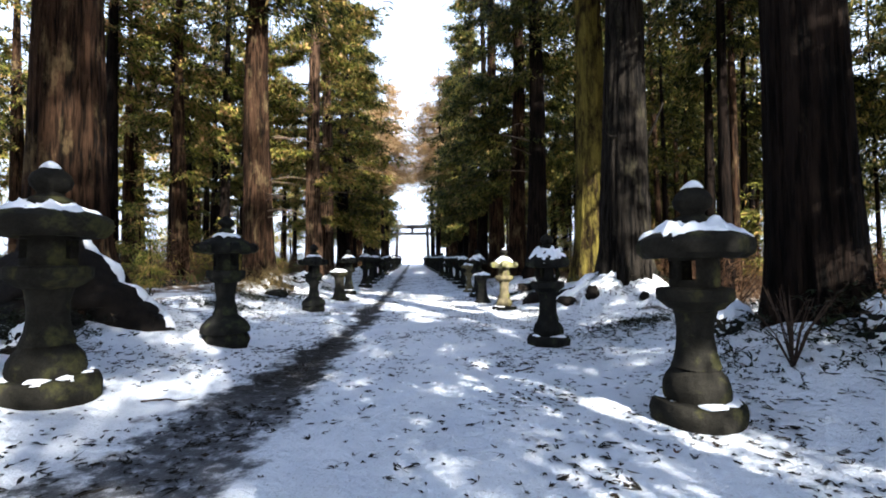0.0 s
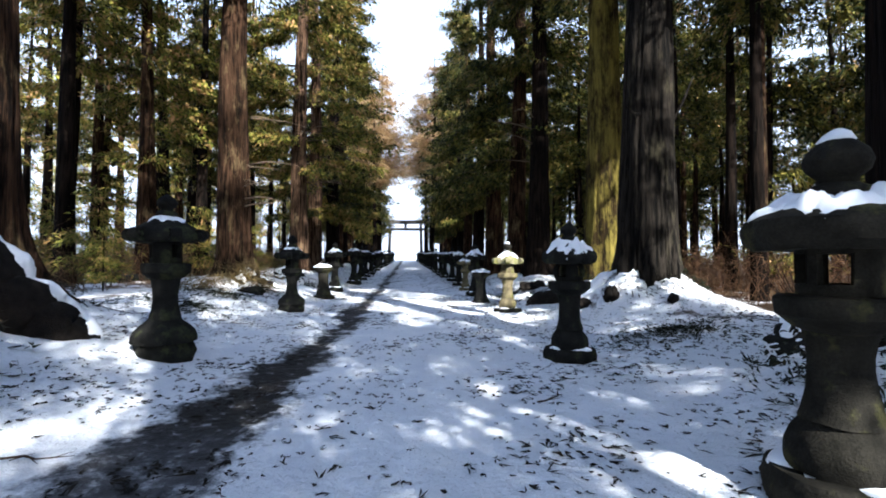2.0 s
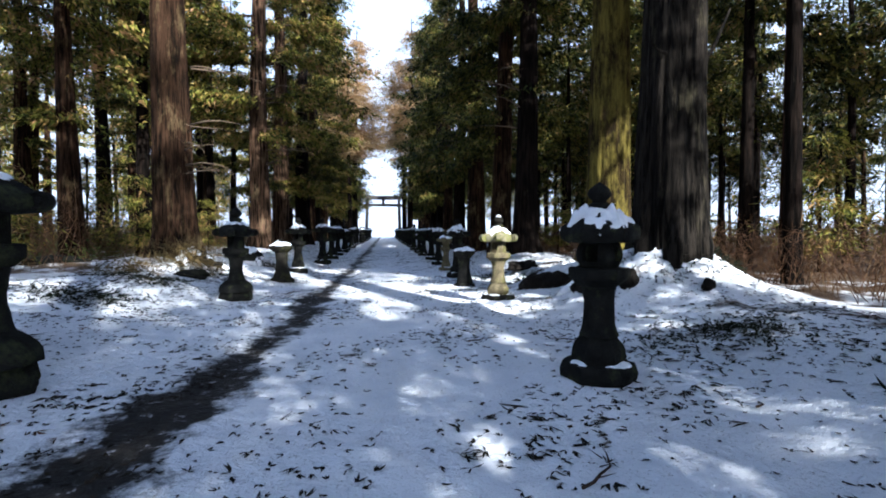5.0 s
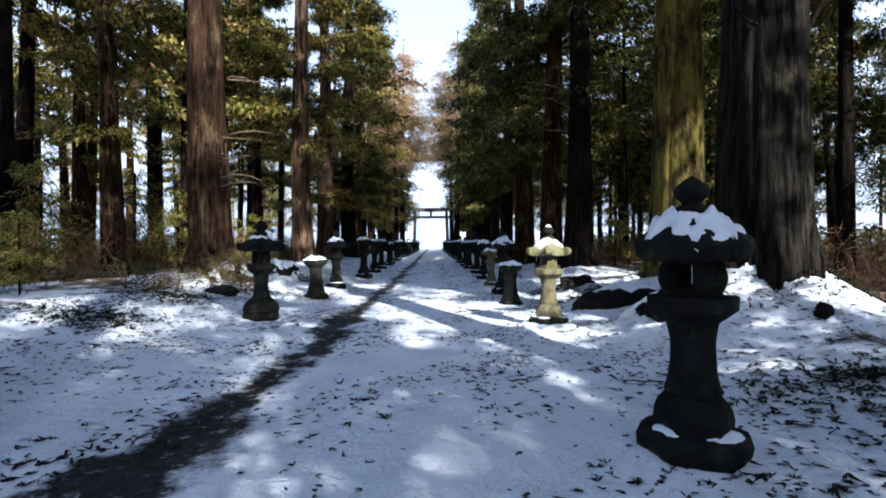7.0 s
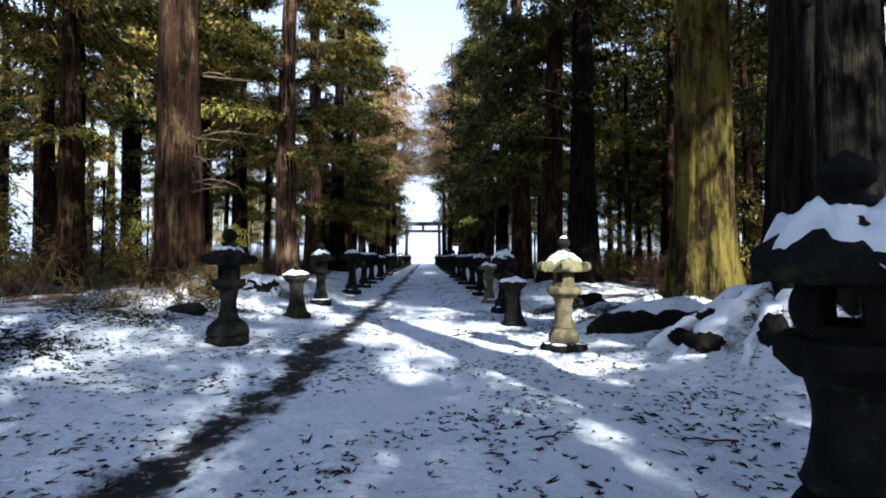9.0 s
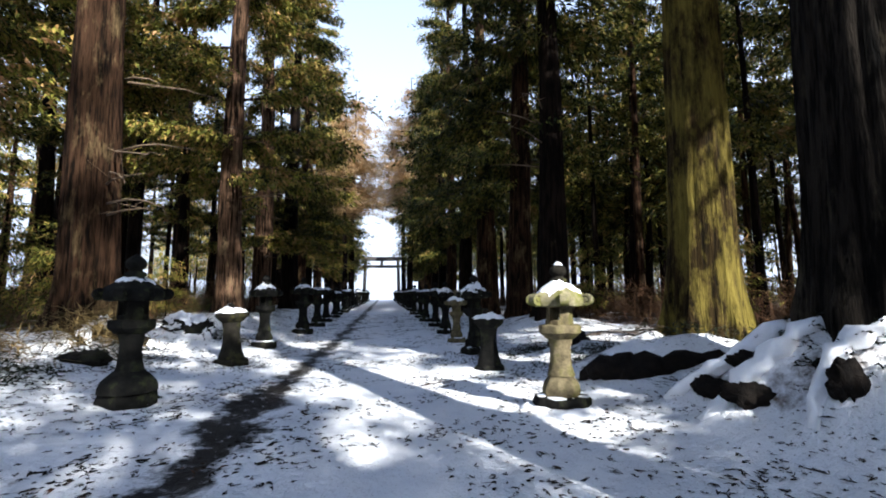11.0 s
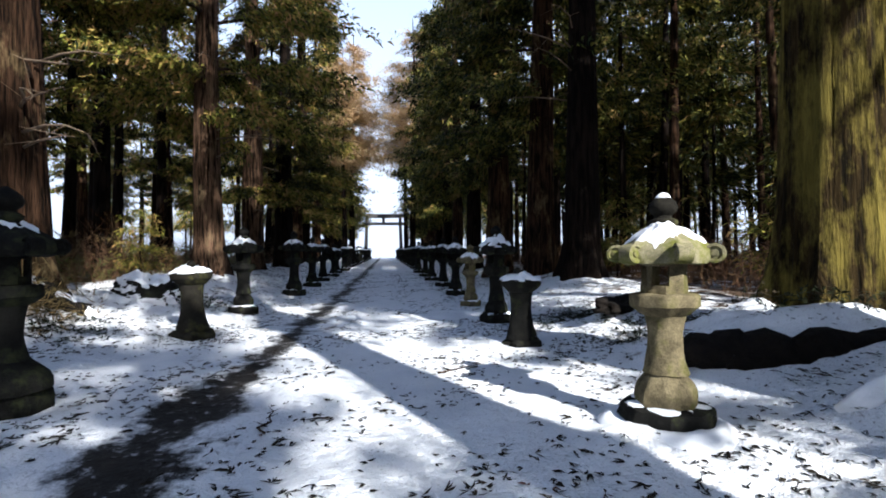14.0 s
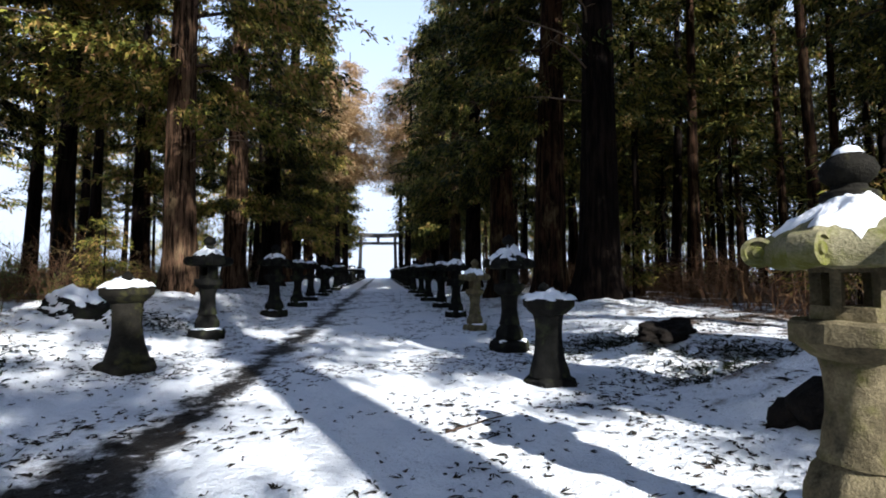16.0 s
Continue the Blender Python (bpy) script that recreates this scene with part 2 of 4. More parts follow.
M_LEAF_LOW = leaf_material("low_evergreen", [(0.0, (0.04, 0.07, 0.02)), (0.6, (0.10, 0.13, 0.03)), (1.0, (0.20, 0.18, 0.06))], 0.3)
M_BRUSH = leaf_material("dark_brush_leaves", [(0.0, (0.006, 0.008, 0.004)), (0.7, (0.018, 0.022, 0.01)), (1.0, (0.05, 0.035, 0.02))], 0.15)
M_STRAW = leaf_material("straw_fern", [(0.0, (0.05, 0.042, 0.016)), (0.5, (0.15, 0.11, 0.045)), (1.0, (0.30, 0.21, 0.09))], 0.3)
M_LITTER = leaf_material("fallen_sprigs", [(0.0, (0.010, 0.010, 0.009)), (0.7, (0.024, 0.02, 0.015)), (0.95, (0.05, 0.035, 0.022)), (1.0, (0.13, 0.06, 0.035))], 0.05, 0.8)
M_TWIG = plain_material("bare_twig", (0.02, 0.013, 0.009), (0.07, 0.045, 0.03), 20, 0.85)
M_TORII = plain_material("torii_paint", (0.05, 0.045, 0.045), (0.10, 0.09, 0.085), 1.5, 0.6, 0.2)
M_ROCK = stone_material("dark_rock", (0.006, 0.006, 0.0055), (0.026, 0.024, 0.02), (0.018, 0.02, 0.01), 0.3)

# ---- helpers for shapes ----
rng = np.random.default_rng(7)


def smooth01(t):
    t = np.clip(t, 0, 1)
    return t * t * (3 - 2 * t)


def wave(x, y, seed):
    """Cheap smooth unevenness between about -1 and 1."""
    r = np.random.default_rng(seed)
    out = 0
    for k in range(6):
        a, f, p = r.uniform(0, 6.28), r.uniform(0.6, 1.9), r.uniform(0, 6.28)
        out = out + np.sin((np.cos(a) * x + np.sin(a) * y) * f + p)
    return out / 3.2


def axis(y):
    """How far the avenue drifts to the side with distance."""
    return -0.022 * np.maximum(np.asarray(y, float) - 25, 0)


MOUNDS = [(-5.9, 8.7, 0.35, 1.5), (5.8, 5.6, 0.45, 1.3), (-6.0, 19.2, 0.3, 1.6), (6.3, 15.4, 0.42, 1.4), (6.2, 12.3, 1.0, 1.2),
          (6.7, 24.3, 0.3, 1.3), (6.3, 26.6, 0.25, 1.2), (4.9, 18.2, 0.32, 0.6), (-4.5, 20.7, 0.28, 0.8), (-5.6, 27.2, 0.3, 1.2),
          (3.1, 13.78, 0.085, 0.7), (3.3, 4.3, 0.05, 0.7), (2.98, 8.42, 0.055, 0.7), (2.72, 13.55, 0.1, 0.3), (-4.9, 9.3, 0.2, 0.6)]
# snow-covered root ridges: (x, y, height over the ground) along each, and a half width
RIDGES = [([(5.7, 12.75, 0.12), (5.2, 12.9, 0.3), (4.8, 13.2, 0.3), (4.35, 13.5, 0.06)], 0.17),
          ([(5.7, 12.2, 0.14), (5.2, 12.35, 0.3), (4.75, 12.45, 0.3), (4.2, 12.55, 0.05)], 0.17),
          ([(5.9, 11.7, 0.12), (5.45, 11.7, 0.28), (5.1, 11.8, 0.28), (4.7, 11.65, 0.04)], 0.18),
          ([(4.3, 15.5, 0.22), (4.75, 15.3, 0.34), (5.25, 15.0, 0.34), (5.75, 14.65, 0.26), (6.1, 14.35, 0.1)], 0.3),
          ([(5.4, 15.6, 0.3), (4.6, 16.2, 0.2), (4.1, 16.6, 0.04)], 0.24)]


def ground_z(x, y):
    x, y = np.asarray(x, float), np.asarray(y, float)
    u = x - axis(y)
    z = 0.0155 * np.clip(y - 12, 0, 110)
    start = 1.5 + 0.7 * smooth01((y - 9) / 5)
    z = z + 0.58 * smooth01((-u - start) / 3.9)
    z = z + 0.50 * smooth01((u - 3.2) / 3.6)
    off = smooth01((np.abs(u - 0.2) - 2.2) / 2.5)
    z = z + off * (0.05 * wave(x * 1.1, y * 1.1, 3) + 0.03 * wave(x * 3.1, y * 3.1, 4)) + 0.014 * wave(x * 2.4, y * 2.4, 5) + 0.009 * wave(x * 7, y * 7, 6)
    for mx, my, mh, mr in MOUNDS:
        z = z + mh * np.exp(-((x - mx) ** 2 + (y - my) ** 2) / (mr * mr))
    for path, w in RIDGES:
        best = 0.0
        for (ax, ay, ah), (bx, by, bh) in zip(path, path[1:]):
            ux, uy = bx - ax, by - ay
            t = np.clip(((x - ax) * ux + (y - ay) * uy) / (ux * ux + uy * uy), 0, 1)
            d2 = (x - ax - t * ux) ** 2 + (y - ay - t * uy) ** 2
            best = np.maximum(best, (ah + t * (bh - ah)) * np.exp(-d2 / (w * w)))
        z = z + best
    track = -0.98 - 0.045 * np.maximum(10 - y, 0) + axis(y)
    z = z - 0.022 * np.exp(-((x - track) / 0.3) ** 2)
    return z


def gz(x, y):
    return float(ground_z(x, y))


def mesh_data(name, verts, faces, mat, smooth=True, sharp=None):
    me = bpy.data.meshes.new(name)
    me.from_pydata([tuple(map(float, v)) for v in verts], [], faces)
    me.materials.append(mat)
    me.polygons.foreach_set("use_smooth", [smooth] * len(me.polygons))
    if sharp:
        me.set_sharp_from_angle(angle=radians(sharp))
    me.update()
    return me


def tri_mesh(name, verts, tris, mat):
    me = bpy.data.meshes.new(name)
    verts, tris = np.asarray(verts, np.float32), np.asarray(tris, np.int32)
    me.vertices.add(len(verts))
    me.vertices.foreach_set("co", verts.ravel())
    me.loops.add(tris.size)
    me.loops.foreach_set("vertex_index", tris.ravel())
    me.polygons.add(len(tris))
    me.polygons.foreach_set("loop_start", np.arange(0, tris.size, 3, dtype=np.int32))
    me.materials.append(mat)
    me.update(calc_edges=True)
    me.validate()
    return me


def part(name, data, parent, label="", m=None):
    ob = new(name, data)
    ob.parent = parent
    if m is not None:
        ob.matrix_local = m
    return tagged(ob, label, kind="stuff" if name in ("branchwork", "crown", "litter") else "")


def empty(name, m):
    ob = new(name)
    ob.empty_display_size = 0.2
    ob.matrix_world = m
    return ob


def polygon_factor(theta, sides, blend=0.92):
    if not sides:
        return np.ones_like(theta)
    step = 2 * math.pi / sides
    f = math.cos(step / 2) / np.cos(np.mod(theta, step) - step / 2)
    return 1 + blend * (f - 1)


def roughen(v, amount, scale, seed):
    out = []
    for p in v:
        q = Vector(p) * scale + Vector((seed * 3.7, seed * 1.3, seed))
        n = noise.noise_vector(q) + 0.5 * noise.noise_vector(q * 2.7)
        out.append((p[0] + n.x * amount, p[1] + n.y * amount, p[2] + n.z * amount))
    return out


def lathe(profile, sides=0, segs=36, rough=0.006, scale=6.0, seed=1.0, corner_lift=0.0, lift_from=0.3, lobes=0):
    """A turned or many-sided body from (radius, height) pairs, bottom to top."""
    th = np.linspace(0, 2 * math.pi, segs, endpoint=False)
    f = polygon_factor(th, sides)
    if lobes:
        f = 0.93 + 0.07 * np.abs(np.cos(th * lobes / 2)) ** 0.7
    corner = (f - f.min()) / max(1e-6, f.max() - f.min()) if sides else np.zeros_like(f)
    v, faces = [], []
    for r, z in profile:
        for a, k, c in zip(th, f, corner):
            v.append((r * k * math.cos(a), r * k * math.sin(a), z + (corner_lift * c ** 2 * max(0, (r - lift_from)) / 0.2)))
    n = len(profile)
    for i in range(n - 1):
        for j in range(segs):
            a, b = i * segs + j, i * segs + (j + 1) % segs
            faces.append((a, b, b + segs, a + segs))
    faces.append(tuple(range(segs - 1, -1, -1)))
    faces.append(tuple(range((n - 1) * segs, n * segs)))
    if rough:
        v = roughen(v, rough, scale, seed)
    return v, faces


def chamber(radius, height, sides, windows, thick, seed, bulge=0.0, segs=48, rows=8):
    """A hollow fire box with openings cut through its wall: windows are (angle from, angle to), in degrees."""
    th = np.linspace(0, 2 * math.pi, segs, endpoint=False)
    f = polygon_factor(th, sides)
    v = []
    for inner in (0, 1):
        for i in range(rows + 1):
            s = i / rows
            r = radius + bulge * math.sin(math.pi * s) - inner * thick
            for a, k in zip(th, f):
                v.append((r * k * math.cos(a), r * k * math.sin(a), height * s))
    half = (rows + 1) * segs

    def hole(i, j):
        if i < 2 or i >= rows - 1:
            return False
        deg = math.degrees((th[j % segs] + math.pi / segs)) % 360
        return any((deg - a) % 360 < (b - a) % 360 for a, b in windows)

    faces = []
    for i in range(rows):
        for j in range(segs):
            a, b = i * segs + j, i * segs + (j + 1) % segs
            if hole(i, j):
                for di, dj, e0, e1 in ((-1, 0, a, b), (1, 0, b + segs, a + segs), (0, -1, a + segs, a), (0, 1, b, b + segs)):
                    if not hole(i + di, (j + dj) % segs):
                        faces.append((e0, e1, e1 + half, e0 + half))
            else:
                faces.append((a, b, b + segs, a + segs))
                faces.append((a + half, a + segs + half, b + segs + half, b + half))
    return roughen(v, 0.004, 8, seed), faces


def tube(points, radii, segs=8, rough=0.0, seed=1.0, cap=True):
    pts = [Vector(p) for p in points]
    v, faces = [], []
    side = Vector((0.31, 0.87, 0.2))
    for i, p in enumerate(pts):
        d = (pts[min(i + 1, len(pts) - 1)] - pts[max(i - 1, 0)]).normalized()
        u = d.cross(side)
        if u.length < 0.05:
            u = d.cross(Vector((1, 0, 0)))
        u.normalize()
        w = d.cross(u)
        for k in range(segs):
            a = 2 * math.pi * k / segs
            v.append(tuple(p + (u * math.cos(a) + w * math.sin(a)) * radii[i]))
    for i in range(len(pts) - 1):
        for k in range(segs):
            a, b = i * segs + k, i * segs + (k + 1) % segs
            faces.append((a, b, b + segs, a + segs))
    if cap:
        faces.append(tuple(range(segs - 1, -1, -1)))
        faces.append(tuple(range((len(pts) - 1) * segs, len(pts) * segs)))
    if rough:
        v = roughen(v, rough, 3.0, seed)
    return v, faces


def join(pieces):
    v, f = [], []
    for pv, pf in pieces:
        base = len(v)
        v += list(pv)
        f += [tuple(i + base for i in face) for face in pf]
    return v, f


def box(cx, cy, cz, sx_, sy_, sz_):
    v = [(cx + a * sx_ / 2, cy + b * sy_ / 2, cz + c * sz_ / 2) for c in (-1, 1) for b in (-1, 1) for a in (-1, 1)]
    f = [(0, 2, 3, 1), (4, 5, 7, 6), (0, 1, 5, 4), (2, 6, 7, 3), (0, 4, 6, 2), (1, 3, 7, 5)]
    return v, f


# ---- ground ----


def spaced(lo, hi, step, far, grow=1.25):
    inner = list(np.arange(lo, hi + step / 2, step))
    d, right, left = step, [], []
    p = inner[-1]
    while p < far:
        d *= grow
        p += d
        right.append(p)
    d, p = step, inner[0]
    while p > -far:
        d *= grow
        p -= d
        left.append(p)
    return np.array(left[::-1] + inner + right)


gx, gy = spaced(-9, 9, 0.085, 2500), spaced(-1.5, 34, 0.11, 2500)
GX, GY = np.meshgrid(gx, gy)
GZ = ground_z(GX, GY)
idx = np.arange(GX.size).reshape(GX.shape)
quads = np.stack([idx[:-1, :-1], idx[:-1, 1:], idx[1:, 1:], idx[1:, :-1]], -1).reshape(-1, 4)
ground_mesh = bpy.data.meshes.new("ground")
gv = np.stack([GX, GY, GZ], -1).reshape(-1, 3).astype(np.float32)
ground_mesh.vertices.add(len(gv))
ground_mesh.vertices.foreach_set("co", gv.ravel())
ground_mesh.loops.add(quads.size)
ground_mesh.loops.foreach_set("vertex_index", quads.ravel().astype(np.int32))
ground_mesh.polygons.add(len(quads))
ground_mesh.polygons.foreach_set("loop_start", np.arange(0, quads.size, 4, dtype=np.int32))
ground_mesh.polygons.foreach_set("use_smooth", np.ones(len(quads), bool))
ground_mesh.materials.append(M_GROUND)
ground_mesh.update(calc_edges=True)
tagged(new("ground", ground_mesh), "snow-covered ground with a dark wet trodden track along it", "ground", kind="structure")

# ---- stone lanterns ----
PLINTH = [(0.36, -0.12), (0.41, -0.02), (0.42, 0.10), (0.40, 0.17), (0.385, 0.195), (0.2, 0.205)]
SKIRT = [(0.30, 0.0), (0.31, 0.06), (0.30, 0.14), (0.27, 0.20), (0.225, 0.25), (0.2, 0.28)]
SHAFT = [(0.225, 0.0), (0.205, 0.05), (0.185, 0.13), (0.172, 0.22), (0.168, 0.30), (0.172, 0.38), (0.185, 0.46), (0.2, 0.52)]
PLATFORM = [(0.2, 0.0), (0.25, 0.02), (0.31, 0.07), (0.345, 0.095), (0.35, 0.19), (0.335, 0.205), (0.15, 0.21)]
ROOF = [(0.2, 0.0), (0.36, -0.015), (0.40, 0.0), (0.415, 0.06), (0.40, 0.12), (0.35, 0.175), (0.27, 0.235), (0.18, 0.29), (0.12, 0.325), (0.05, 0.335)]
ROOF_THICK = [(0.24, 0.0), (0.42, -0.01), (0.48, 0.04), (0.497, 0.11), (0.48, 0.165), (0.42, 0.205), (0.31, 0.245), (0.18, 0.275), (0.05, 0.285)]
BELL = [(0.44, 0.0), (0.435, 0.07), (0.40, 0.14), (0.32, 0.21), (0.25, 0.26), (0.225, 0.285)]
FINIAL = [(0.095, -0.02), (0.125, 0.025), (0.115, 0.05), (0.075, 0.07), (0.072, 0.09), (0.11, 0.125), (0.122, 0.165), (0.105, 0.21), (0.055, 0.255), (0.012, 0.285)]
SCROLL = [(0.004, -0.062), (0.028, -0.062), (0.034, -0.048), (0.056, -0.048), (0.062, -0.064), (0.084, -0.06), (0.088, 0.0), (0.084, 0.06), (0.062, 0.064), (0.056, 0.048), (0.034, 0.048), (0.028, 0.062), (0.004, 0.062)]


def snow_cap(profile, sides, lobes, cover, thick, seed, lift, lift_from):
    """Snow lying on the upper slope of a roof, with a ragged lower edge."""
    segs, rings = 64, 14
    top = max(range(len(profile)), key=lambda i: profile[i][0])
    slope = profile[top:][::-1]
    rs, zs = np.array([p[0] for p in slope]), np.array([p[1] for p in slope])
    th = np.linspace(0, 2 * math.pi, segs, endpoint=False)
    f = polygon_factor(th, sides)
    corner = (f - f.min()) / max(1e-6, f.max() - f.min()) if sides else np.zeros_like(f)
    if lobes:
        f = 0.93 + 0.07 * np.abs(np.cos(th * lobes / 2)) ** 0.7
    v, faces = [], []
    for i in range(rings + 1):
        s = i / rings
        for a, k, c in zip(th, f, corner):
            edge = cover * (1 + 0.42 * noise.noise(Vector((math.cos(a) * 2.6 + seed * 5, math.sin(a) * 2.6, seed))) + 0.2 * noise.noise(Vector((math.cos(a) * 7 + seed, math.sin(a) * 8, seed))))
            r = rs[0] + (min(edge, 1.0) * rs[-1] - rs[0]) * s
            z = float(np.interp(r, rs, zs)) + lift * c * c * max(0, r - lift_from) / 0.2
            up = thick * (1 - s ** 5) * (0.5 + 1.7 * noise.noise(Vector((r * 6 * math.cos(a) + seed * 9, r * 5 * math.sin(a), 2.0))) + 1.3 * noise.noise(Vector((r * 15 * math.cos(a), r * 15 * math.sin(a) + seed * 4, 5.0)))) if i < rings else -0.012
            v.append((r * k * math.cos(a), r * k * math.sin(a), z + up))
    for i in range(rings):
        for j in range(segs):
            a, b = i * segs + j, i * segs + (j + 1) % segs
            faces.append((a, a + segs, b + segs, b))
    faces.append(tuple(range(segs)))
    return mesh_data("snow_cap", v, faces, M_SNOW)


def snow_ring(radius, inner, z, sides, seed, part_of=1.0):
    """A thin ragged layer of snow on a ledge."""
    segs = 40
    th = np.linspace(0, 2 * math.pi, segs, endpoint=False)
    f = polygon_factor(th, sides)
    v, faces = [], []
    for i, s in enumerate((0.0, 0.3, 0.75, 1.0)):
        for a, k in zip(th, f):
            w = 0.5 + 0.9 * noise.noise(Vector((math.cos(a) * 1.8 + seed * 3, math.sin(a) * 1.8, seed)))
            w = max(0.0, min(1.0, (w - 0.3) * 3.6 * part_of))
            r = inner - 0.02 + (radius - inner + 0.01) * s * w
            v.append((r * k * math.cos(a), r * k * math.sin(a), z + ((0.035, 0.03, 0.022, 0.0)[i] * w - 0.014 * (1 + (i == 3)))))
    for i in range(3):
        for j in range(segs):
            a, b = i * segs + j, i * segs + (j + 1) % segs
            faces.append((a, a + segs, b + segs, b))
    return mesh_data("snow", v, faces, M_SNOW)


def stone_lantern(x, y, turn, size, label, seed, stone, sides=6, thick_roof=False, scrolls=True, round_box=False, cover=0.75, snow=0.032, finial=1.0, lean=(0, 0), roof_stone=None, low=False, top_snow=True, slim=0.85, foot=0.92, tip=False, foot_stone=None, bell=False, finial_stone=None, bank=False):
    root = empty("stone_lantern", pose(x, y, gz(x, y) - 0.02, lean[0], lean[1], turn) @ Matrix.Scale(size, 4))
    tagged(root, label, "stone lantern", "lanterns along the avenue")
    segs = 18 if low else 42

    def stack(name, profile, z, rough=0.006, s=sides, mat=stone, parent=root, girth=1.0, **kw):
        profile = [(r * girth, h) for r, h in profile]
        v, f = lathe(profile, s, segs, rough, 6, seed + z, **kw)
        return part(name, mesh_data(name, v, f, mat, True, 38), parent, m=Matrix.Translation((0, 0, z)))

    stack("plinth", PLINTH, 0.0, 0.026, girth=foot, mat=foot_stone or stone)
    stack("base_stone", BELL if bell else SKIRT, 0.205, 0.012, s=0 if bell else sides, girth=slim)
    stack("shaft", SHAFT, 0.485, 0.01, s=0, girth=slim)
    stack("platform", PLATFORM, 1.0, 0.012, girth=slim)
    wins = [(10, 50), (130, 170), (190, 230), (310, 350)] if not round_box else [(-20, 20), (70, 110), (160, 200), (250, 290)]
    v, f = chamber((0.215 if not round_box else 0.2) * (slim + 0.05), 0.28, 0 if round_box else sides, wins, 0.055, seed, 0.045 if round_box else 0.0, 24 if low else 48)
    part("fire_box", mesh_data("fire_box", v, f, stone, True, 38), root, m=Matrix.Translation((0, 0, 1.208)))
    prof = ROOF_THICK if thick_roof else ROOF
    lift = 0.0 if thick_roof else 0.05
    lobes = 8 if thick_roof else 0
    roof = stack("roof", prof, 1.484, 0.012, s=0 if thick_roof else 6, mat=roof_stone or stone, corner_lift=lift, lobes=lobes)
    if scrolls and not thick_roof:
        v, f = lathe(SCROLL[::2] if low else SCROLL, 0, 10 if low else 24, 0.003, 8, seed)
        curl = mesh_data("scroll", v, f, roof_stone or stone, True, 40)
        for k in range(6):
            a = k * 60
            part("scroll", curl, roof, m=pose(0, 0, 0, 0, 0, a) @ pose(0.41, 0, 0.085, 90, 0, 0))
    if top_snow:
        part("snow_cap", snow_cap(prof, 0 if thick_roof else 6, lobes, cover, snow, seed, lift, 0.3), root, "patchy white snow", m=Matrix.Translation((0, 0, 1.49)))
        if not bell:
            part("snow_on_plinth", snow_ring(0.4 * foot, 0.29 * slim, 0.205, sides, seed, 1.1), root, "thin snow on the ledge")
    if bank:
        v, f = lathe([(0.62, -0.06), (0.56, 0.03), (0.47, 0.085), (0.4, 0.09), (0.36, 0.02)], 0, 56, 0.035, 3.5, seed + 8)
        part("snow_bank", mesh_data("snow_bank", v, f, M_SNOW), root, "snow banked against the plinth")
    top_z = 1.484 + prof[-1][1]
    v, f = lathe(FINIAL, 0, 16 if low else 28, 0.004, 8, seed)
    fin = part("finial", mesh_data("finial", v, f, finial_stone or roof_stone or stone, True, 40), root, m=Matrix.Translation((0, 0, top_z)) @ Matrix.Scale(finial, 4))
    if tip:
        v, f = lathe([(0.06, 0.24), (0.066, 0.25), (0.045, 0.28), (0.02, 0.297), (0.004, 0.3)], 0, 18, 0.012, 9, seed + 3)
        part("snow_tip", mesh_data("snow_tip", v, f, M_SNOW), fin, "white snow")
    return root


def broken_lantern(x, y, turn, size, label, seed, stone):
    """A lantern that has lost its fire box and roof: plinth, shaft and platform with the finial set on top."""
    root = empty("broken_lantern", pose(x, y, gz(x, y) - 0.02, 1.0, -1.5, turn) @ Matrix.Scale(size, 4))
    tagged(root, label, "stone lantern", "lanterns along the avenue")
    for name, profile, z, s, rough in (("plinth", [(0.36, -0.1), (0.39, 0.0), (0.37, 0.09), (0.28, 0.13), (0.2, 0.14)], 0, 5, 0.05),
                                       ("shaft", [(0.27, 0), (0.255, 0.08), (0.215, 0.2), (0.185, 0.36), (0.175, 0.52), (0.18, 0.68), (0.2, 0.8)], 0.12, 0, 0.008),
                                       ("platform", [(0.2, 0), (0.26, 0.03), (0.33, 0.10), (0.36, 0.13), (0.365, 0.21), (0.34, 0.225), (0.1, 0.23)], 0.91, 6, 0.012)):
        v, f = lathe(profile, s, 40, rough, 5, seed + z)
        part(name, mesh_data(name, v, f, stone, True, 40), root, m=Matrix.Translation((0, 0, z)))
    part("snow_cap", snow_cap([(0.3, -0.02), (0.40, 0.0), (0.3, 0.02), (0.15, 0.05), (0.02, 0.06)], 6, 0, 0.98, 0.05, seed, 0, 0.3), root, "thick white snow", m=Matrix.Translation((0, 0, 1.135)))
    v, f = lathe(FINIAL, 0, 24, 0.006, 8, seed)
    part("finial", mesh_data("finial", v, f, stone, True, 40), root, m=pose(-0.02, 0.05, 1.17) @ Matrix.Scale(0.62, 4))
    return root


DARK = "weathered stone lantern toned dark for shade, patchy snow on its roof"
stone_lantern(3.3, 4.3, 12, 1.05, "grey stone lantern with a thick scalloped roof under snow", 1.0, M_STONE_SHADE_GREY, sides=0, thick_roof=True, cover=0.84, snow=0.06, finial=1.4, slim=0.93, foot=0.95, tip=True)
stone_lantern(2.98, 8.42, 40, 0.975, "stone lantern toned black for shade, worn roof and round fire box", 2.0, M_STONE_SHADE, sides=6, scrolls=False, round_box=True, cover=0.85, snow=0.06, lean=(0.5, -1.5), slim=0.91, foot=0.95)
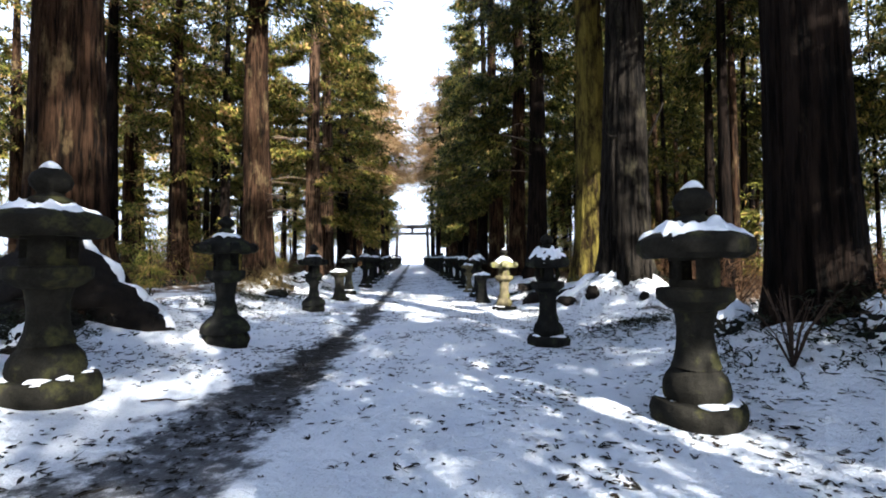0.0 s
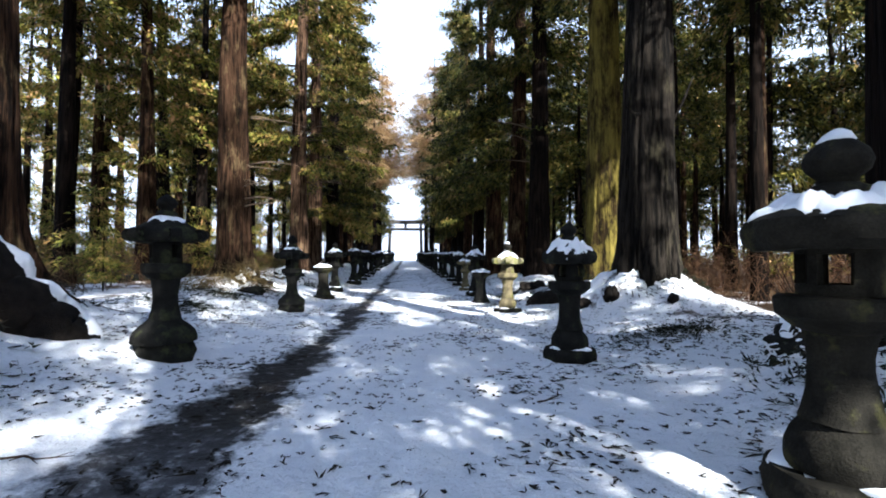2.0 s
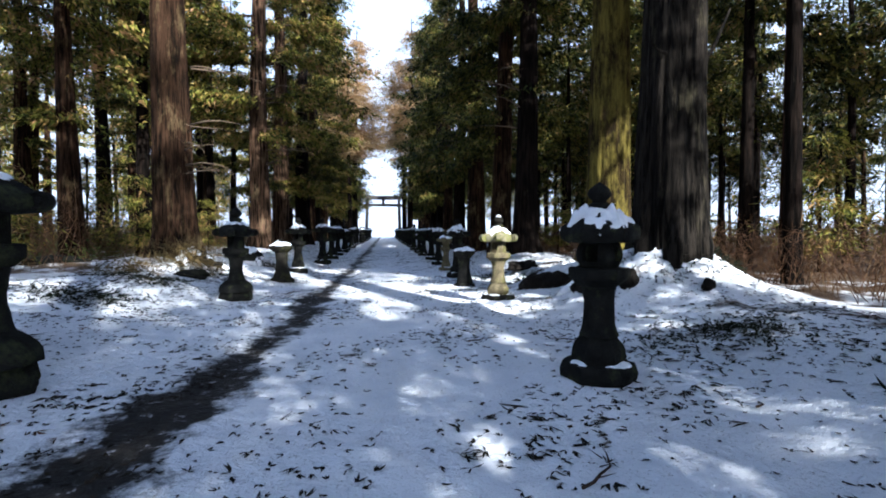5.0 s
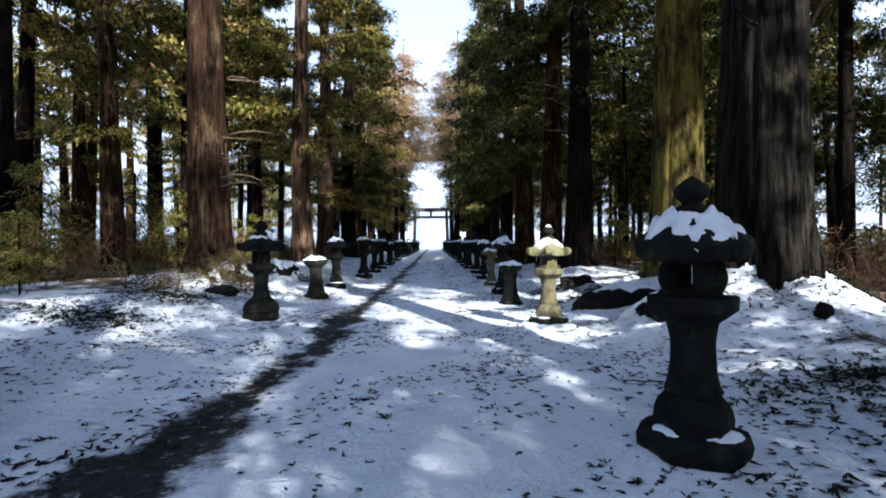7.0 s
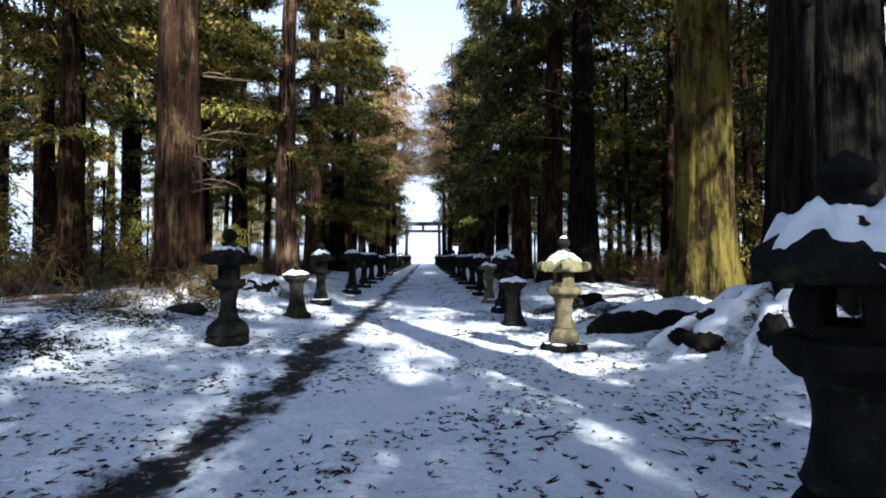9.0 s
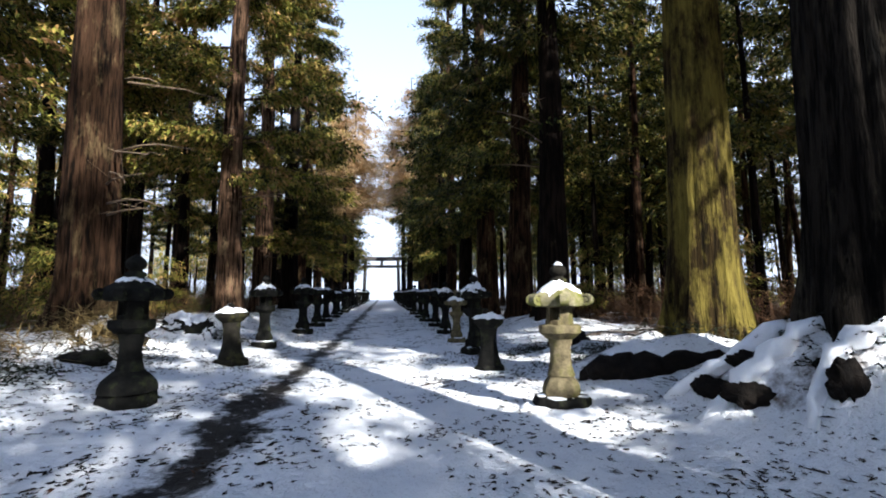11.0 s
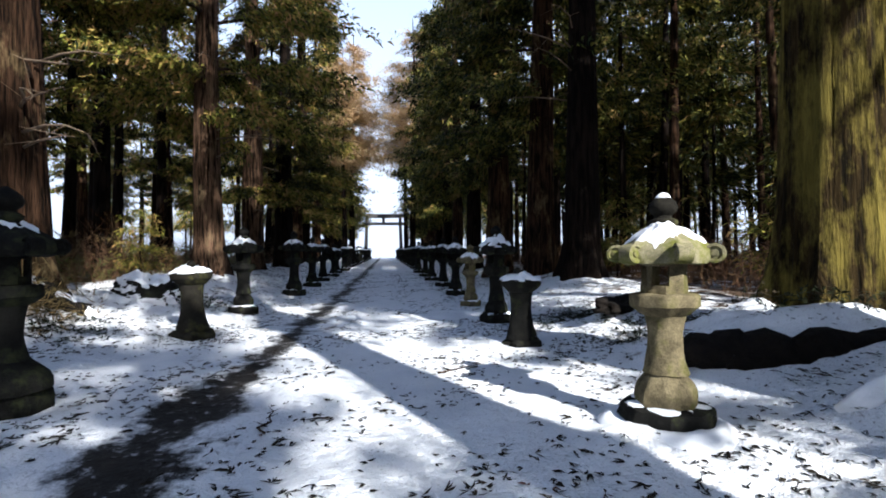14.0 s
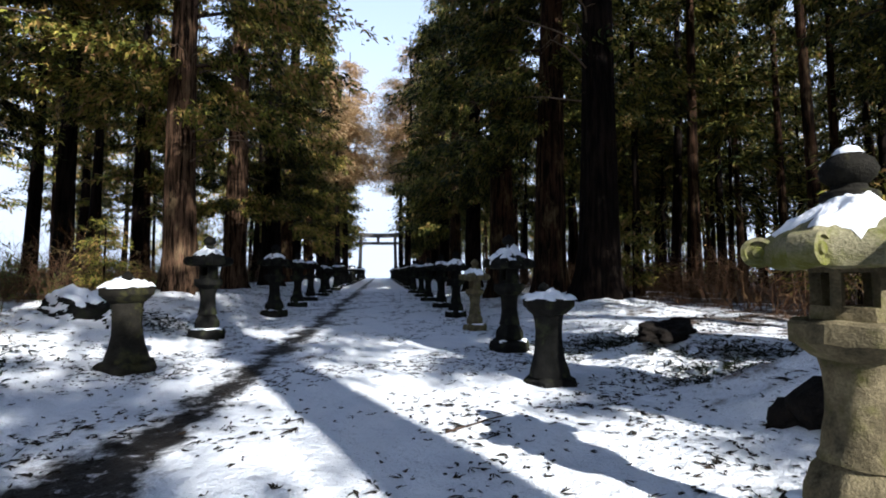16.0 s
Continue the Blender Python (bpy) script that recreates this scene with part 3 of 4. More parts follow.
stone_lantern(3.1, 13.78, 20, 0.9, "stone lantern toned pale as sunlit, mossy scrolled roof and snow", 3.0, M_STONE_SUN, sides=8, cover=0.72, snow=0.036, roof_stone=M_STONE_SUN_MOSS, slim=0.88, foot=1.0, finial=1.05, tip=True, bank=True, foot_stone=M_STONE_SHADE, finial_stone=M_STONE_SHADE_GREY)
broken_lantern(2.93, 17.6, 25, 0.95, "roofless stone lantern stump with thick snow on top", 4.0, M_STONE_SHADE)
stone_lantern(-3.15, 4.85, 30, 1.1, "large dark stone lantern with broad snow-dusted roof", 5.0, M_STONE_SHADE_GREY, sides=0, thick_roof=True, cover=0.8, snow=0.04, finial=1.4, slim=0.97, foot=1.0, tip=True)
stone_lantern(-2.8, 8.3, 10, 1.08, "dark stone lantern with broad scrolled roof, lightly dusted", 6.0, M_STONE_SHADE, cover=0.5, snow=0.02, slim=0.86, foot=0.9, bell=True)
stone_lantern(-2.8, 14.95, 35, 1.0, "dark stone lantern with tall pale finial and thin snow", 7.0, M_STONE_SHADE, cover=0.55, snow=0.025, finial=1.15, bell=True, foot=0.9)
broken_lantern(-2.64, 18.7, 0, 1.0, "slim roofless grey stone lantern with snow on top", 8.0, M_STONE_SHADE_GREY)
stone_lantern(3.02, 19.95, 5, 0.98, DARK, 9.0, M_STONE_SHADE, cover=0.9, snow=0.06)
stone_lantern(2.95, 23.0, 15, 0.82, "small stone lantern toned pale as sunlit", 10.0, M_STONE_SUN, cover=0.8)
stone_lantern(-2.8, 21.9, 50, 1.0, DARK, 11.0, M_STONE_SHADE, cover=0.7)
stone_lantern(2.95, 26.3, 15, 0.98, DARK, 12.0, M_STONE_SHADE)
stone_lantern(-2.6, 26.6, 15, 1.05, DARK, 13.0, M_STONE_SHADE)
far_proto = stone_lantern(2.9, 30.2, 22, 1.0, DARK, 14.0, M_STONE_SHADE, low=True)
for k in range(21):
    for side in (-1, 1):
        if side > 0 and k == 0:
            continue
        yy = 30.2 + 4.0 * k + (0.5 if side < 0 else 0) + rng.uniform(-0.3, 0.3)
        xx = side * 2.8 + 0.1 + float(axis(yy)) + rng.uniform(-0.12, 0.12)
        s = rng.uniform(0.92, 1.06)
        copy_thing(far_proto, pose(xx, yy, gz(xx, yy) - 0.02, rng.uniform(-1.5, 1.5), rng.uniform(-1.5, 1.5), rng.uniform(0, 360)) @ Matrix.Scale(s, 4))

# ---- torii gate ----
TX, TY = -1.95, 114.7
torii = tagged(empty("torii_gate", pose(TX, TY, gz(TX, TY))), "large dark torii gate standing at the end of the avenue", "torii gate")
for s in (-1, 1):
    v, f = tube([(s * 3.95, 0, -0.2), (s * 3.8, 0, 4.5), (s * 3.66, 0, 8.9)], [0.42, 0.37, 0.33], 20)
    post = part("post", mesh_data("post", v, f, M_TORII, True, 40), torii)
    v, f = lathe([(0.55, 0), (0.58, 0.1), (0.56, 0.5), (0.44, 0.62)], 0, 20, 0.0)
    part("footing", mesh_data("footing", v, f, M_STONE_SHADE_GREY, True, 40), post, "stone footing", m=Matrix.Translation((s * 3.95, 0, 0)))


def curved_beam(half, zc, h, d, rise, over):
    v, f = [], []
    n = 24
    for i in range(n + 1):
        s = -1 + 2 * i / n
        z = zc + rise * abs(s) ** 3
        for dx, dy, dz in ((0, -1, 0), (0, 1, 0), (over * s, 1, 1), (over * s, -1, 1)):
            v.append((s * half + dx, dy * d / 2, z + dz * h))
    for i in range(n):
        for k in range(4):
            a, b = i * 4 + k, i * 4 + (k + 1) % 4
            f.append((a, a + 4, b + 4, b))
    f += [(0, 1, 2, 3), (n * 4 + 3, n * 4 + 2, n * 4 + 1, n * 4)]
    return v, f


part("upper_lintel", mesh_data("upper_lintel", *curved_beam(5.7, 9.25, 0.5, 0.95, 0.35, 0.12), M_TORII, False), torii)
part("lower_lintel", mesh_data("lower_lintel", *curved_beam(5.35, 8.85, 0.4, 0.75, 0.35, 0.05), M_TORII, False), torii)
part("tie_beam", mesh_data("tie_beam", *box(0, 0, 7.6, 9.0, 0.4, 0.62), M_TORII, False), torii)
part("centre_strut", mesh_data("centre_strut", *box(0, 0, 8.38, 0.6, 0.34, 0.94), M_TORII, False), torii)

# ---- trees ----


def crown_data(name, mat, height, low, radius, clumps, leaf, width, seed, leaves=8, branches=150, one_side=None, power=0.75, droop=0.3, spread=0.16):
    r = np.random.default_rng(seed)
    bz = low + (height - low) * r.random(branches) ** 1.15
    s = (bz - low) / (height - low)
    ba = r.uniform(0, 2 * np.pi, branches)
    bl = radius * (1 - s) ** power * r.uniform(0.5, 1.12, branches) * (0.55 + 0.45 * np.clip(s / 0.15, 0, 1)) + 0.3
    if one_side is not None:
        bl *= 0.6 + 0.5 * np.clip(np.cos(ba - one_side), -0.4, 1)
    pick = r.choice(branches, clumps, p=bl / bl.sum())
    t = 0.18 + 0.82 * r.random(clumps) ** 0.8
    d = np.stack([np.cos(ba), np.sin(ba)], -1)[pick]
    L = bl[pick]
    pos = np.zeros((clumps, 3))
    pos[:, :2] = d * (L * t)[:, None]
    pos[:, 2] = bz[pick] - droop * L * t ** 1.6 + 0.12 * L * t
    sp = (spread * L * (0.4 + t))[:, None]
    pos += r.normal(0, 1, (clumps, 3)) * sp * np.array([1, 1, 0.3])
    ax = np.concatenate([d, np.full((clumps, 1), -0.25)], 1) + r.normal(0, 0.45, (clumps, 3))
    ax /= np.linalg.norm(ax, axis=1, keepdims=True)
    v, tris = [], []
    n = clumps
    base = np.arange(clumps)
    for k in range(leaves):
        a = ax + r.normal(0, 0.55, (clumps, 3))
        a /= np.linalg.norm(a, axis=1, keepdims=True)
        side = np.cross(a, r.normal(0, 0.5, (clumps, 3)) + np.array([0, 0, 1.0]))
        side /= np.linalg.norm(side, axis=1, keepdims=True) + 1e-6
        ln = leaf * r.uniform(0.5, 1.2, (clumps, 1))
        start = pos + r.normal(0, 1, (clumps, 3)) * np.array([1, 1, 0.45]) * leaf * 0.55
        wd = width * r.uniform(0.6, 1.2, (clumps, 1))
        v += [start - side * wd * 0.5, start + a * ln * 0.4 + side * wd, start + a * ln + np.array([0, 0, -0.22]) * ln]
        tris.append(np.stack([base + n * 3 * k, base + n * (3 * k + 1), base + n * (3 * k + 2)], -1))
    limbs = list(zip(bz, ba, bl))
    return tri_mesh(name, np.concatenate(v), np.concatenate(tris), mat), limbs


def limbs_data(limbs, mat, seed, every=2, droop=0.3, girth=0.05, segs=4):
    pieces = []
    r = np.random.default_rng(seed)
    for z, a, l in limbs[::every]:
        pts = []
        for t in (0.0, 0.35, 0.7, 1.0):
            pts.append((math.cos(a) * l * t, math.sin(a) * l * t, z - droop * l * t ** 1.6 + 0.12 * l * t + r.normal(0, 0.03) * l * t))
        g = girth * (0.4 + 0.18 * l)
        pieces.append(tube(pts, [g, g * 0.75, g * 0.45, g * 0.12], segs, cap=False))
    return mesh_data("branchwork", *join(pieces), mat)


def trunk_data(dia, height, flare, lobes, seed, mat, segs=40, rings=26, ridge=0.055, sway=0.12):
    """A tapering trunk with buttressed foot and vertical furrows."""
    r = np.random.default_rng(int(abs(seed) * 10))
    ph = r.uniform(0, 6.28, 3)
    v, f = [], []
    zs = np.concatenate([np.linspace(-0.5, 2.0, rings // 2, endpoint=False), 2.0 + (height - 2.0) * np.linspace(0, 1, rings - rings // 2) ** 1.3])
    for z in zs:
        s = max(0, z) / height
        base = dia / 2 * (1.06 - 1.0 * s ** 0.9) if s < 1 else 0.02
        base = max(base, 0.03)
        fl = math.exp(-max(0, z + 0.1) / 0.55)
        cx, cy = sway * math.sin(z * 0.22 + ph[0]), sway * math.sin(z * 0.19 + ph[1])
        for k in range(segs):
            a = 2 * math.pi * k / segs
            lob = max(0, math.cos(lobes * a + ph[2])) ** 1.5 + 0.25
            fur = noise.noise(Vector((math.cos(a) * 7, math.sin(a) * 7, z * 0.25 + seed * 7.3))) + 0.8 * noise.noise(Vector((math.cos(a) * 19, math.sin(a) * 19, z * 0.4 + seed)))
            rad = base * (1 + ridge * 1.6 * fur) + dia * 0.5 * flare * fl * lob
            v.append((cx + rad * math.cos(a), cy + rad * math.sin(a), z))
    n = len(zs)
    for i in range(n - 1):
        for k in range(segs):
            a, b = i * segs + k, i * segs + (k + 1) % segs
            f.append((a, b, b + segs, a + segs))
    f.append(tuple(range((n - 1) * segs, n * segs)))
    return mesh_data("trunk", v, f, mat)


def bare_root(tree, tx, ty, pts, seed, snow=0.0):
    """A thick dark root, from (x, y, height, radius) along it; snow is how far the snow on it lies to the back."""
    tz = gz(tx, ty)
    fine = []
    for p, q in zip(pts, pts[1:]):
        fine += [[p[k] * (1 - t) + q[k] * t for k in range(4)] for t in (0, 0.2, 0.4, 0.6, 0.8)]
    fine.append(list(pts[-1]))
    path = [(p[0] - tx + 0.04 * math.sin(i * 0.9 + seed), p[1] - ty, p[2] - tz + 0.03 * math.sin(i * 1.3 + seed)) for i, p in enumerate(fine)]
    rad = [p[3] for p in fine]
    v, f = tube(path, rad, 22)
    v = roughen(roughen(v, 0.075, 3.2, seed), 0.03, 10.0, seed + 2)
    root = part("root", mesh_data("root", v, f, M_WOOD_SHADE), tree, "dark gnarled root")
    if snow:
        top = [(p[0] + q * snow, p[1] + q * snow * 0.6, p[2] + q * 0.62) for p, q in zip(path, rad)]
        v, f = tube(top[1:-2], [q * 0.3 * (0.9 + 0.3 * math.sin(i * 0.8 + seed)) for i, q in enumerate(rad[1:-2])], 14)
        part("snow_on_root", mesh_data("snow_on_root", roughen(v, 0.06, 7.0, seed + 5), f, M_SNOW), root, "snow lying along the root")


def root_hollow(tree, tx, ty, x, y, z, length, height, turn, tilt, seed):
    """A near-black lump for a root's flank and the shaded hollow under its snow."""
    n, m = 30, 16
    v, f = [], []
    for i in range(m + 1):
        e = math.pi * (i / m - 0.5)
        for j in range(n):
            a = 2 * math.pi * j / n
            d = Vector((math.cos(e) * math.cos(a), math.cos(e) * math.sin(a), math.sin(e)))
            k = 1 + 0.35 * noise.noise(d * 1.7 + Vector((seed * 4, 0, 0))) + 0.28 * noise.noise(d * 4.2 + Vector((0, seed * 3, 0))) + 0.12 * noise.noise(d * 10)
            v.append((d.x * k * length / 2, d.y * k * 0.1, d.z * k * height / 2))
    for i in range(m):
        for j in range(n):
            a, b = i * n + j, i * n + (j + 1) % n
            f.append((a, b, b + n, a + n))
    part("exposed_root", mesh_data("exposed_root", v, f, M_WOOD_SHADE), tree, "black lump for a root and the shade beneath its snow", m=pose(x - tx, y - ty, z - gz(tx, ty), 0, tilt, turn))


def snow_ridge(tree, tx, ty, pts, seed):
    """Snow heaped along a root, from (x, y, height over the ground, radius) along it."""
    tz = gz(tx, ty)
    path, rad = [], []
    for p, q in zip(pts, pts[1:]):
        for t in (0, 0.25, 0.5, 0.75):
            x, y, up, r = (p[k] * (1 - t) + q[k] * t for k in range(4))
            path.append((x - tx, y - ty, gz(x, y) + up * 0.5 - 0.02 - tz))
            rad.append(r * (0.62 + 0.12 * math.sin(len(rad) * 1.9 + seed)))
    v, f = tube(path, rad, 18)
    v = roughen(roughen(v, 0.06, 4.5, seed), 0.028, 14.0, seed + 3)
    part("snow_on_root", mesh_data("snow_on_root", v, f, M_SNOW), tree, "snow heaped along a root")


def root_of(tree, tx, ty, pts, r0, seed, snowy=True, drift=0.0):
    """A surface root running out from the trunk's foot, half sunk, with snow lying along its top."""
    tz = gz(tx, ty)
    path, radii, tops = [], [], []
    n = len(pts)
    for i, (px, py, hh) in enumerate(pts):
        rr = 0.85 * r0 * (1 - 0.5 * i / (n - 1))
        path.append((px - tx, py - ty, gz(px, py) + hh * 0.75 - 0.06 - (0.2 if i == n - 1 else 0.0) - tz))
        radii.append(rr)
    fine, frad = [], []
    for i in range(n - 1):
        for t in np.linspace(0, 1, 5, endpoint=False):
            q = [path[i][k] * (1 - t) + path[i + 1][k] * t for k in range(3)]
            w = 0.06 * math.sin((i + t) * 3.1 + seed * 2.0)
            fine.append((q[0] + w, q[1] - w, q[2] + 0.03 * math.sin((i + t) * 4.3 + seed)))
            frad.append(radii[i] * (1 - t) + radii[i + 1] * t)
    fine.append(path[-1]), frad.append(radii[-1] * 0.3)
    v, f = tube(fine, frad, 16, 0.17, seed)
    root = part("root", mesh_data("root", v, f, M_WOOD_SHADE), tree, "dark gnarled root")
    if snowy:
        top = [(p[0] + q * drift, p[1] + q * drift * 0.7, p[2] + q * (0.5 - 0.1 * drift)) for p, q in zip(fine, frad)]
        v, f = tube(top, [q * (0.84 + 0.5 * drift) for q in frad], 12, 0.08, seed + 0.35)
        mid = np.interp(np.arange(len(v)) // 12, np.arange(len(top)), [p[2] for p in top])
        v = [(a, b, m + (c - m) * (0.68 + 0.2 * drift)) for (a, b, c), m in zip(v, mid)]
        part("snow_on_root", mesh_data("snow_on_root", v, f, M_SNOW), root, "snow lying along the root")


def tree_root(name, x, y, turn, label, group, sink=0.0):
    return tagged(empty(name, pose(x, y, gz(x, y) - sink, 0, 0, turn)), label, "tree", group)


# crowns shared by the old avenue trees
high_crowns = [crown_data("crown", M_LEAF_SHADE, 31, 10.5, 4.6, 2700, 0.36, 0.06, 20 + k, branches=70) for k in range(2)]
low_crowns = [crown_data("crown", M_LEAF_SUN, 31, 3.4, 4.8, 6400, 0.25, 0.062, 30 + k, branches=60, power=0.5, spread=0.075) for k in range(3)]
dark_crowns = [crown_data("crown", M_LEAF_SHADE, 31, 4.2, 4.6, 6000, 0.25, 0.062, 40 + k, branches=60, power=0.5, spread=0.075) for k in range(2)]
far_low = [crown_data("crown", M_LEAF_SUN, 31, 3.4, 4.6, 2300, 0.56, 0.095, 60 + k, leaves=7, branches=70, power=0.5, spread=0.11) for k in range(2)]
far_dark = [crown_data("crown", M_LEAF_SHADE, 31, 4.2, 4.4, 2200, 0.56, 0.095, 65 + k, leaves=7, branches=68, power=0.5, spread=0.11) for k in range(2)]
# dense high crown for an unseen tree that shades the lichened trunk
shade_crowns = [crown_data("crown", M_LEAF_SHADE, 31, 11.5, 4.4, 9000, 0.42, 0.1, 55, branches=170, power=0.4)]
high_limbs = [limbs_data(c[1], M_TWIG, 5 + k) for k, c in enumerate(high_crowns)]
low_limbs = [limbs_data(c[1], M_TWIG, 15 + k) for k, c in enumerate(low_crowns)]
dark_limbs = [limbs_data(c[1], M_TWIG, 25 + k) for k, c in enumerate(dark_crowns)]

OLD = "old cedars along the avenue"


def old_cedar(x, y, dia, mat, kind, k, label, flare=0.55, lobes=6, seed=1.0, turn=0.0, roots=()):
    t = tree_root("cedar_tree", x, y, 0, label, OLD)
    part("trunk", trunk_data(dia, 31, flare, lobes, seed, mat, 84 if y < 20 else 30, 36 if y < 20 else 22), t)
    crowns, limbs = {"high": (high_crowns, high_limbs), "low": (low_crowns, low_limbs), "dark": (dark_crowns, dark_limbs), "edge": (shade_crowns, high_limbs), "far_low": (far_low, low_limbs), "far_dark": (far_dark, dark_limbs)}[kind]
    k %= len(crowns)
    part("crown", crowns[k][0], t, m=pose(0, 0, 0, 0, 0, turn))
    part("branchwork", limbs[k], t, m=pose(0, 0, 0, 0, 0, turn))
    for i, (pts, r0) in enumerate(roots):
        root_of(t, x, y, pts, r0, seed + i, x < 0)
    return t


old_cedar(-5.85, 8.6, 1.2, M_BARK_RED, "high", 0, "huge old cedar with reddish bark and spreading snowy roots", 1.0, 5, 1.1, 0,
          [])
old_cedar(5.8, 5.75, 1.02, M_BARK_SHADE, "high", 1, "huge dark old cedar rising from snowy brush", 0.28, 6, 2.2, 40,
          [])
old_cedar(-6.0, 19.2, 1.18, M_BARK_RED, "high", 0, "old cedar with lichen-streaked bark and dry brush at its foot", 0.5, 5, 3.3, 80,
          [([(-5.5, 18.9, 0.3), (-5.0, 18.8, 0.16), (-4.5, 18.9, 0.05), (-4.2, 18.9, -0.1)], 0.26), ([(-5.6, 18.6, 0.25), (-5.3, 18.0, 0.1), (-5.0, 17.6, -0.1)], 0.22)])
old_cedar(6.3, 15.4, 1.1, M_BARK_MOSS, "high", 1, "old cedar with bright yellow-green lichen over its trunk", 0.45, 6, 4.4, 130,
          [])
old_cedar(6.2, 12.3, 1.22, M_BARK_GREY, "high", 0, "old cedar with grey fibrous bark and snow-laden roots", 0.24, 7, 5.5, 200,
          [])
for tree in [o for o in scene.objects if o.get("label", "").startswith("old cedar with grey fibrous bark")]:
    for pts, rad in (([(-0.45, -0.45, 3.4), (-0.68, -0.62, 3.36), (-0.9, -0.7, 3.5)], (0.035, 0.028, 0.02)), ([(0.5, -0.1, 3.3), (0.75, -0.15, 3.8), (0.98, -0.2, 4.4)], (0.04, 0.034, 0.02))):
        part("branch_stub", mesh_data("branch_stub", *tube(pts, rad, 8, 0.006), M_BARK_GREY), tree, "broken pale branch stub")


def tree_at(x, y):
    return min((o for o in scene.objects if o.name.startswith("cedar_tree")), key=lambda o: (o.matrix_world.translation.x - x) ** 2 + (o.matrix_world.translation.y - y) ** 2)


moss_tree, grey_tree, red_tree = tree_at(6.3, 15.4), tree_at(6.2, 12.3), tree_at(-5.75, 8.6)
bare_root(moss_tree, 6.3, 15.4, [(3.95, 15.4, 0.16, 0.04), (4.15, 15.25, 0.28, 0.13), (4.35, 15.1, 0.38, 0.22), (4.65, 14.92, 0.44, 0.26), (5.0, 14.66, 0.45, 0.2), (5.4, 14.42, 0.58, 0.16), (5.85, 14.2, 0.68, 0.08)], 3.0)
# shaded hollows along the snowy roots, set as black lumps
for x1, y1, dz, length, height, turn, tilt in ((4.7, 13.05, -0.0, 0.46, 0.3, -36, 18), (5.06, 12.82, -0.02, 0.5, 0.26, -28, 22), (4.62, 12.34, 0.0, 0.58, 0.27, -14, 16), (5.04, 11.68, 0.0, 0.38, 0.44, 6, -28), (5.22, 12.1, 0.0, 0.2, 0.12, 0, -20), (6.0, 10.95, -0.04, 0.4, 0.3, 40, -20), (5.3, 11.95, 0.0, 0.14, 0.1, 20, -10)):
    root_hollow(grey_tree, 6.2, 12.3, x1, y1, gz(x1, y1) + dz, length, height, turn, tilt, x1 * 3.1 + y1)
for k, path in enumerate((((5.8, 12.75, 0.1, 0.14), (5.3, 12.88, 0.1, 0.17), (4.95, 13.04, 0.08, 0.17), (4.65, 13.27, 0.05, 0.15), (4.3, 13.52, -0.06, 0.07)),
                          ((5.75, 12.25, 0.1, 0.15), (5.25, 12.4, 0.1, 0.18), (4.85, 12.48, 0.08, 0.18), (4.5, 12.54, 0.04, 0.15), (4.15, 12.6, -0.06, 0.07)),
                          ((5.9, 11.75, 0.1, 0.15), (5.5, 11.8, 0.12, 0.18), (5.2, 11.86, 0.12, 0.18), (4.9, 11.82, 0.03, 0.15), (4.6, 11.7, -0.06, 0.07)))):
    snow_ridge(grey_tree, 6.2, 12.3, path, 7.0 + k)
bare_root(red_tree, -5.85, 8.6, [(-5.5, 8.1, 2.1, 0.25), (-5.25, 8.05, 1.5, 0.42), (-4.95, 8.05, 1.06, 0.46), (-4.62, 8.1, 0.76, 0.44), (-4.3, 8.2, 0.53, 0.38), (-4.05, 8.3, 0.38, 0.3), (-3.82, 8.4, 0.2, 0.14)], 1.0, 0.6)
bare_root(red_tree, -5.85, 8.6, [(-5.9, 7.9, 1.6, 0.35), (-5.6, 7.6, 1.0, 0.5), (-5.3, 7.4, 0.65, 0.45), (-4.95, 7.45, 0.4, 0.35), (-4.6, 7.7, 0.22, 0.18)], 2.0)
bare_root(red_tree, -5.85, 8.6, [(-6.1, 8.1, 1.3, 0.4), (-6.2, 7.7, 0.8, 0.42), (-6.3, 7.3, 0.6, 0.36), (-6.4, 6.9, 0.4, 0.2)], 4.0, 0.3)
old_cedar(6.67, 24.3, 1.08, M_BARK_SHADE, "high", 1, "old cedar with dark furrowed bark", 0.6, 5, 6.6, 250)
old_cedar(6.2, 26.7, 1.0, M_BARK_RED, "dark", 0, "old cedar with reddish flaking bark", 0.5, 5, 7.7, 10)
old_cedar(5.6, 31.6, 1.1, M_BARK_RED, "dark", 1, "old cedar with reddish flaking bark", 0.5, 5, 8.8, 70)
old_cedar(-5.57, 27.2, 0.95, M_BARK_SUN, "low", 0, "old cedar, reddish bark toned tan as sunlit, low hanging branches", 0.5, 5, 9.9, 20)
old_cedar(-6.66, 35.4, 1.1, M_BARK_SUN, "low", 1, "old cedar, reddish bark toned tan as sunlit, low hanging branches", 0.5, 5, 10.1, 100)
for k in range(11):
    for side in (-1, 1):
        yy = 38.5 + 7.0 * k + rng.uniform(-1, 1) + (3.0 if side < 0 else 0)
        xx = side * (6.0 + 0.035 * (yy - 40)) + float(axis(yy)) + rng.uniform(-0.6, 0.6)
        old_cedar(xx, yy, rng.uniform(0.85, 1.2), M_BARK_RED if k % 2 else M_BARK_SHADE, ("far_" if yy > 52 else "") + ("low" if side < 0 and k % 2 else "dark"), k, "old avenue cedar with dense hanging foliage", 0.45, 5, 20.0 + k * 2 + side, rng.uniform(0, 360))
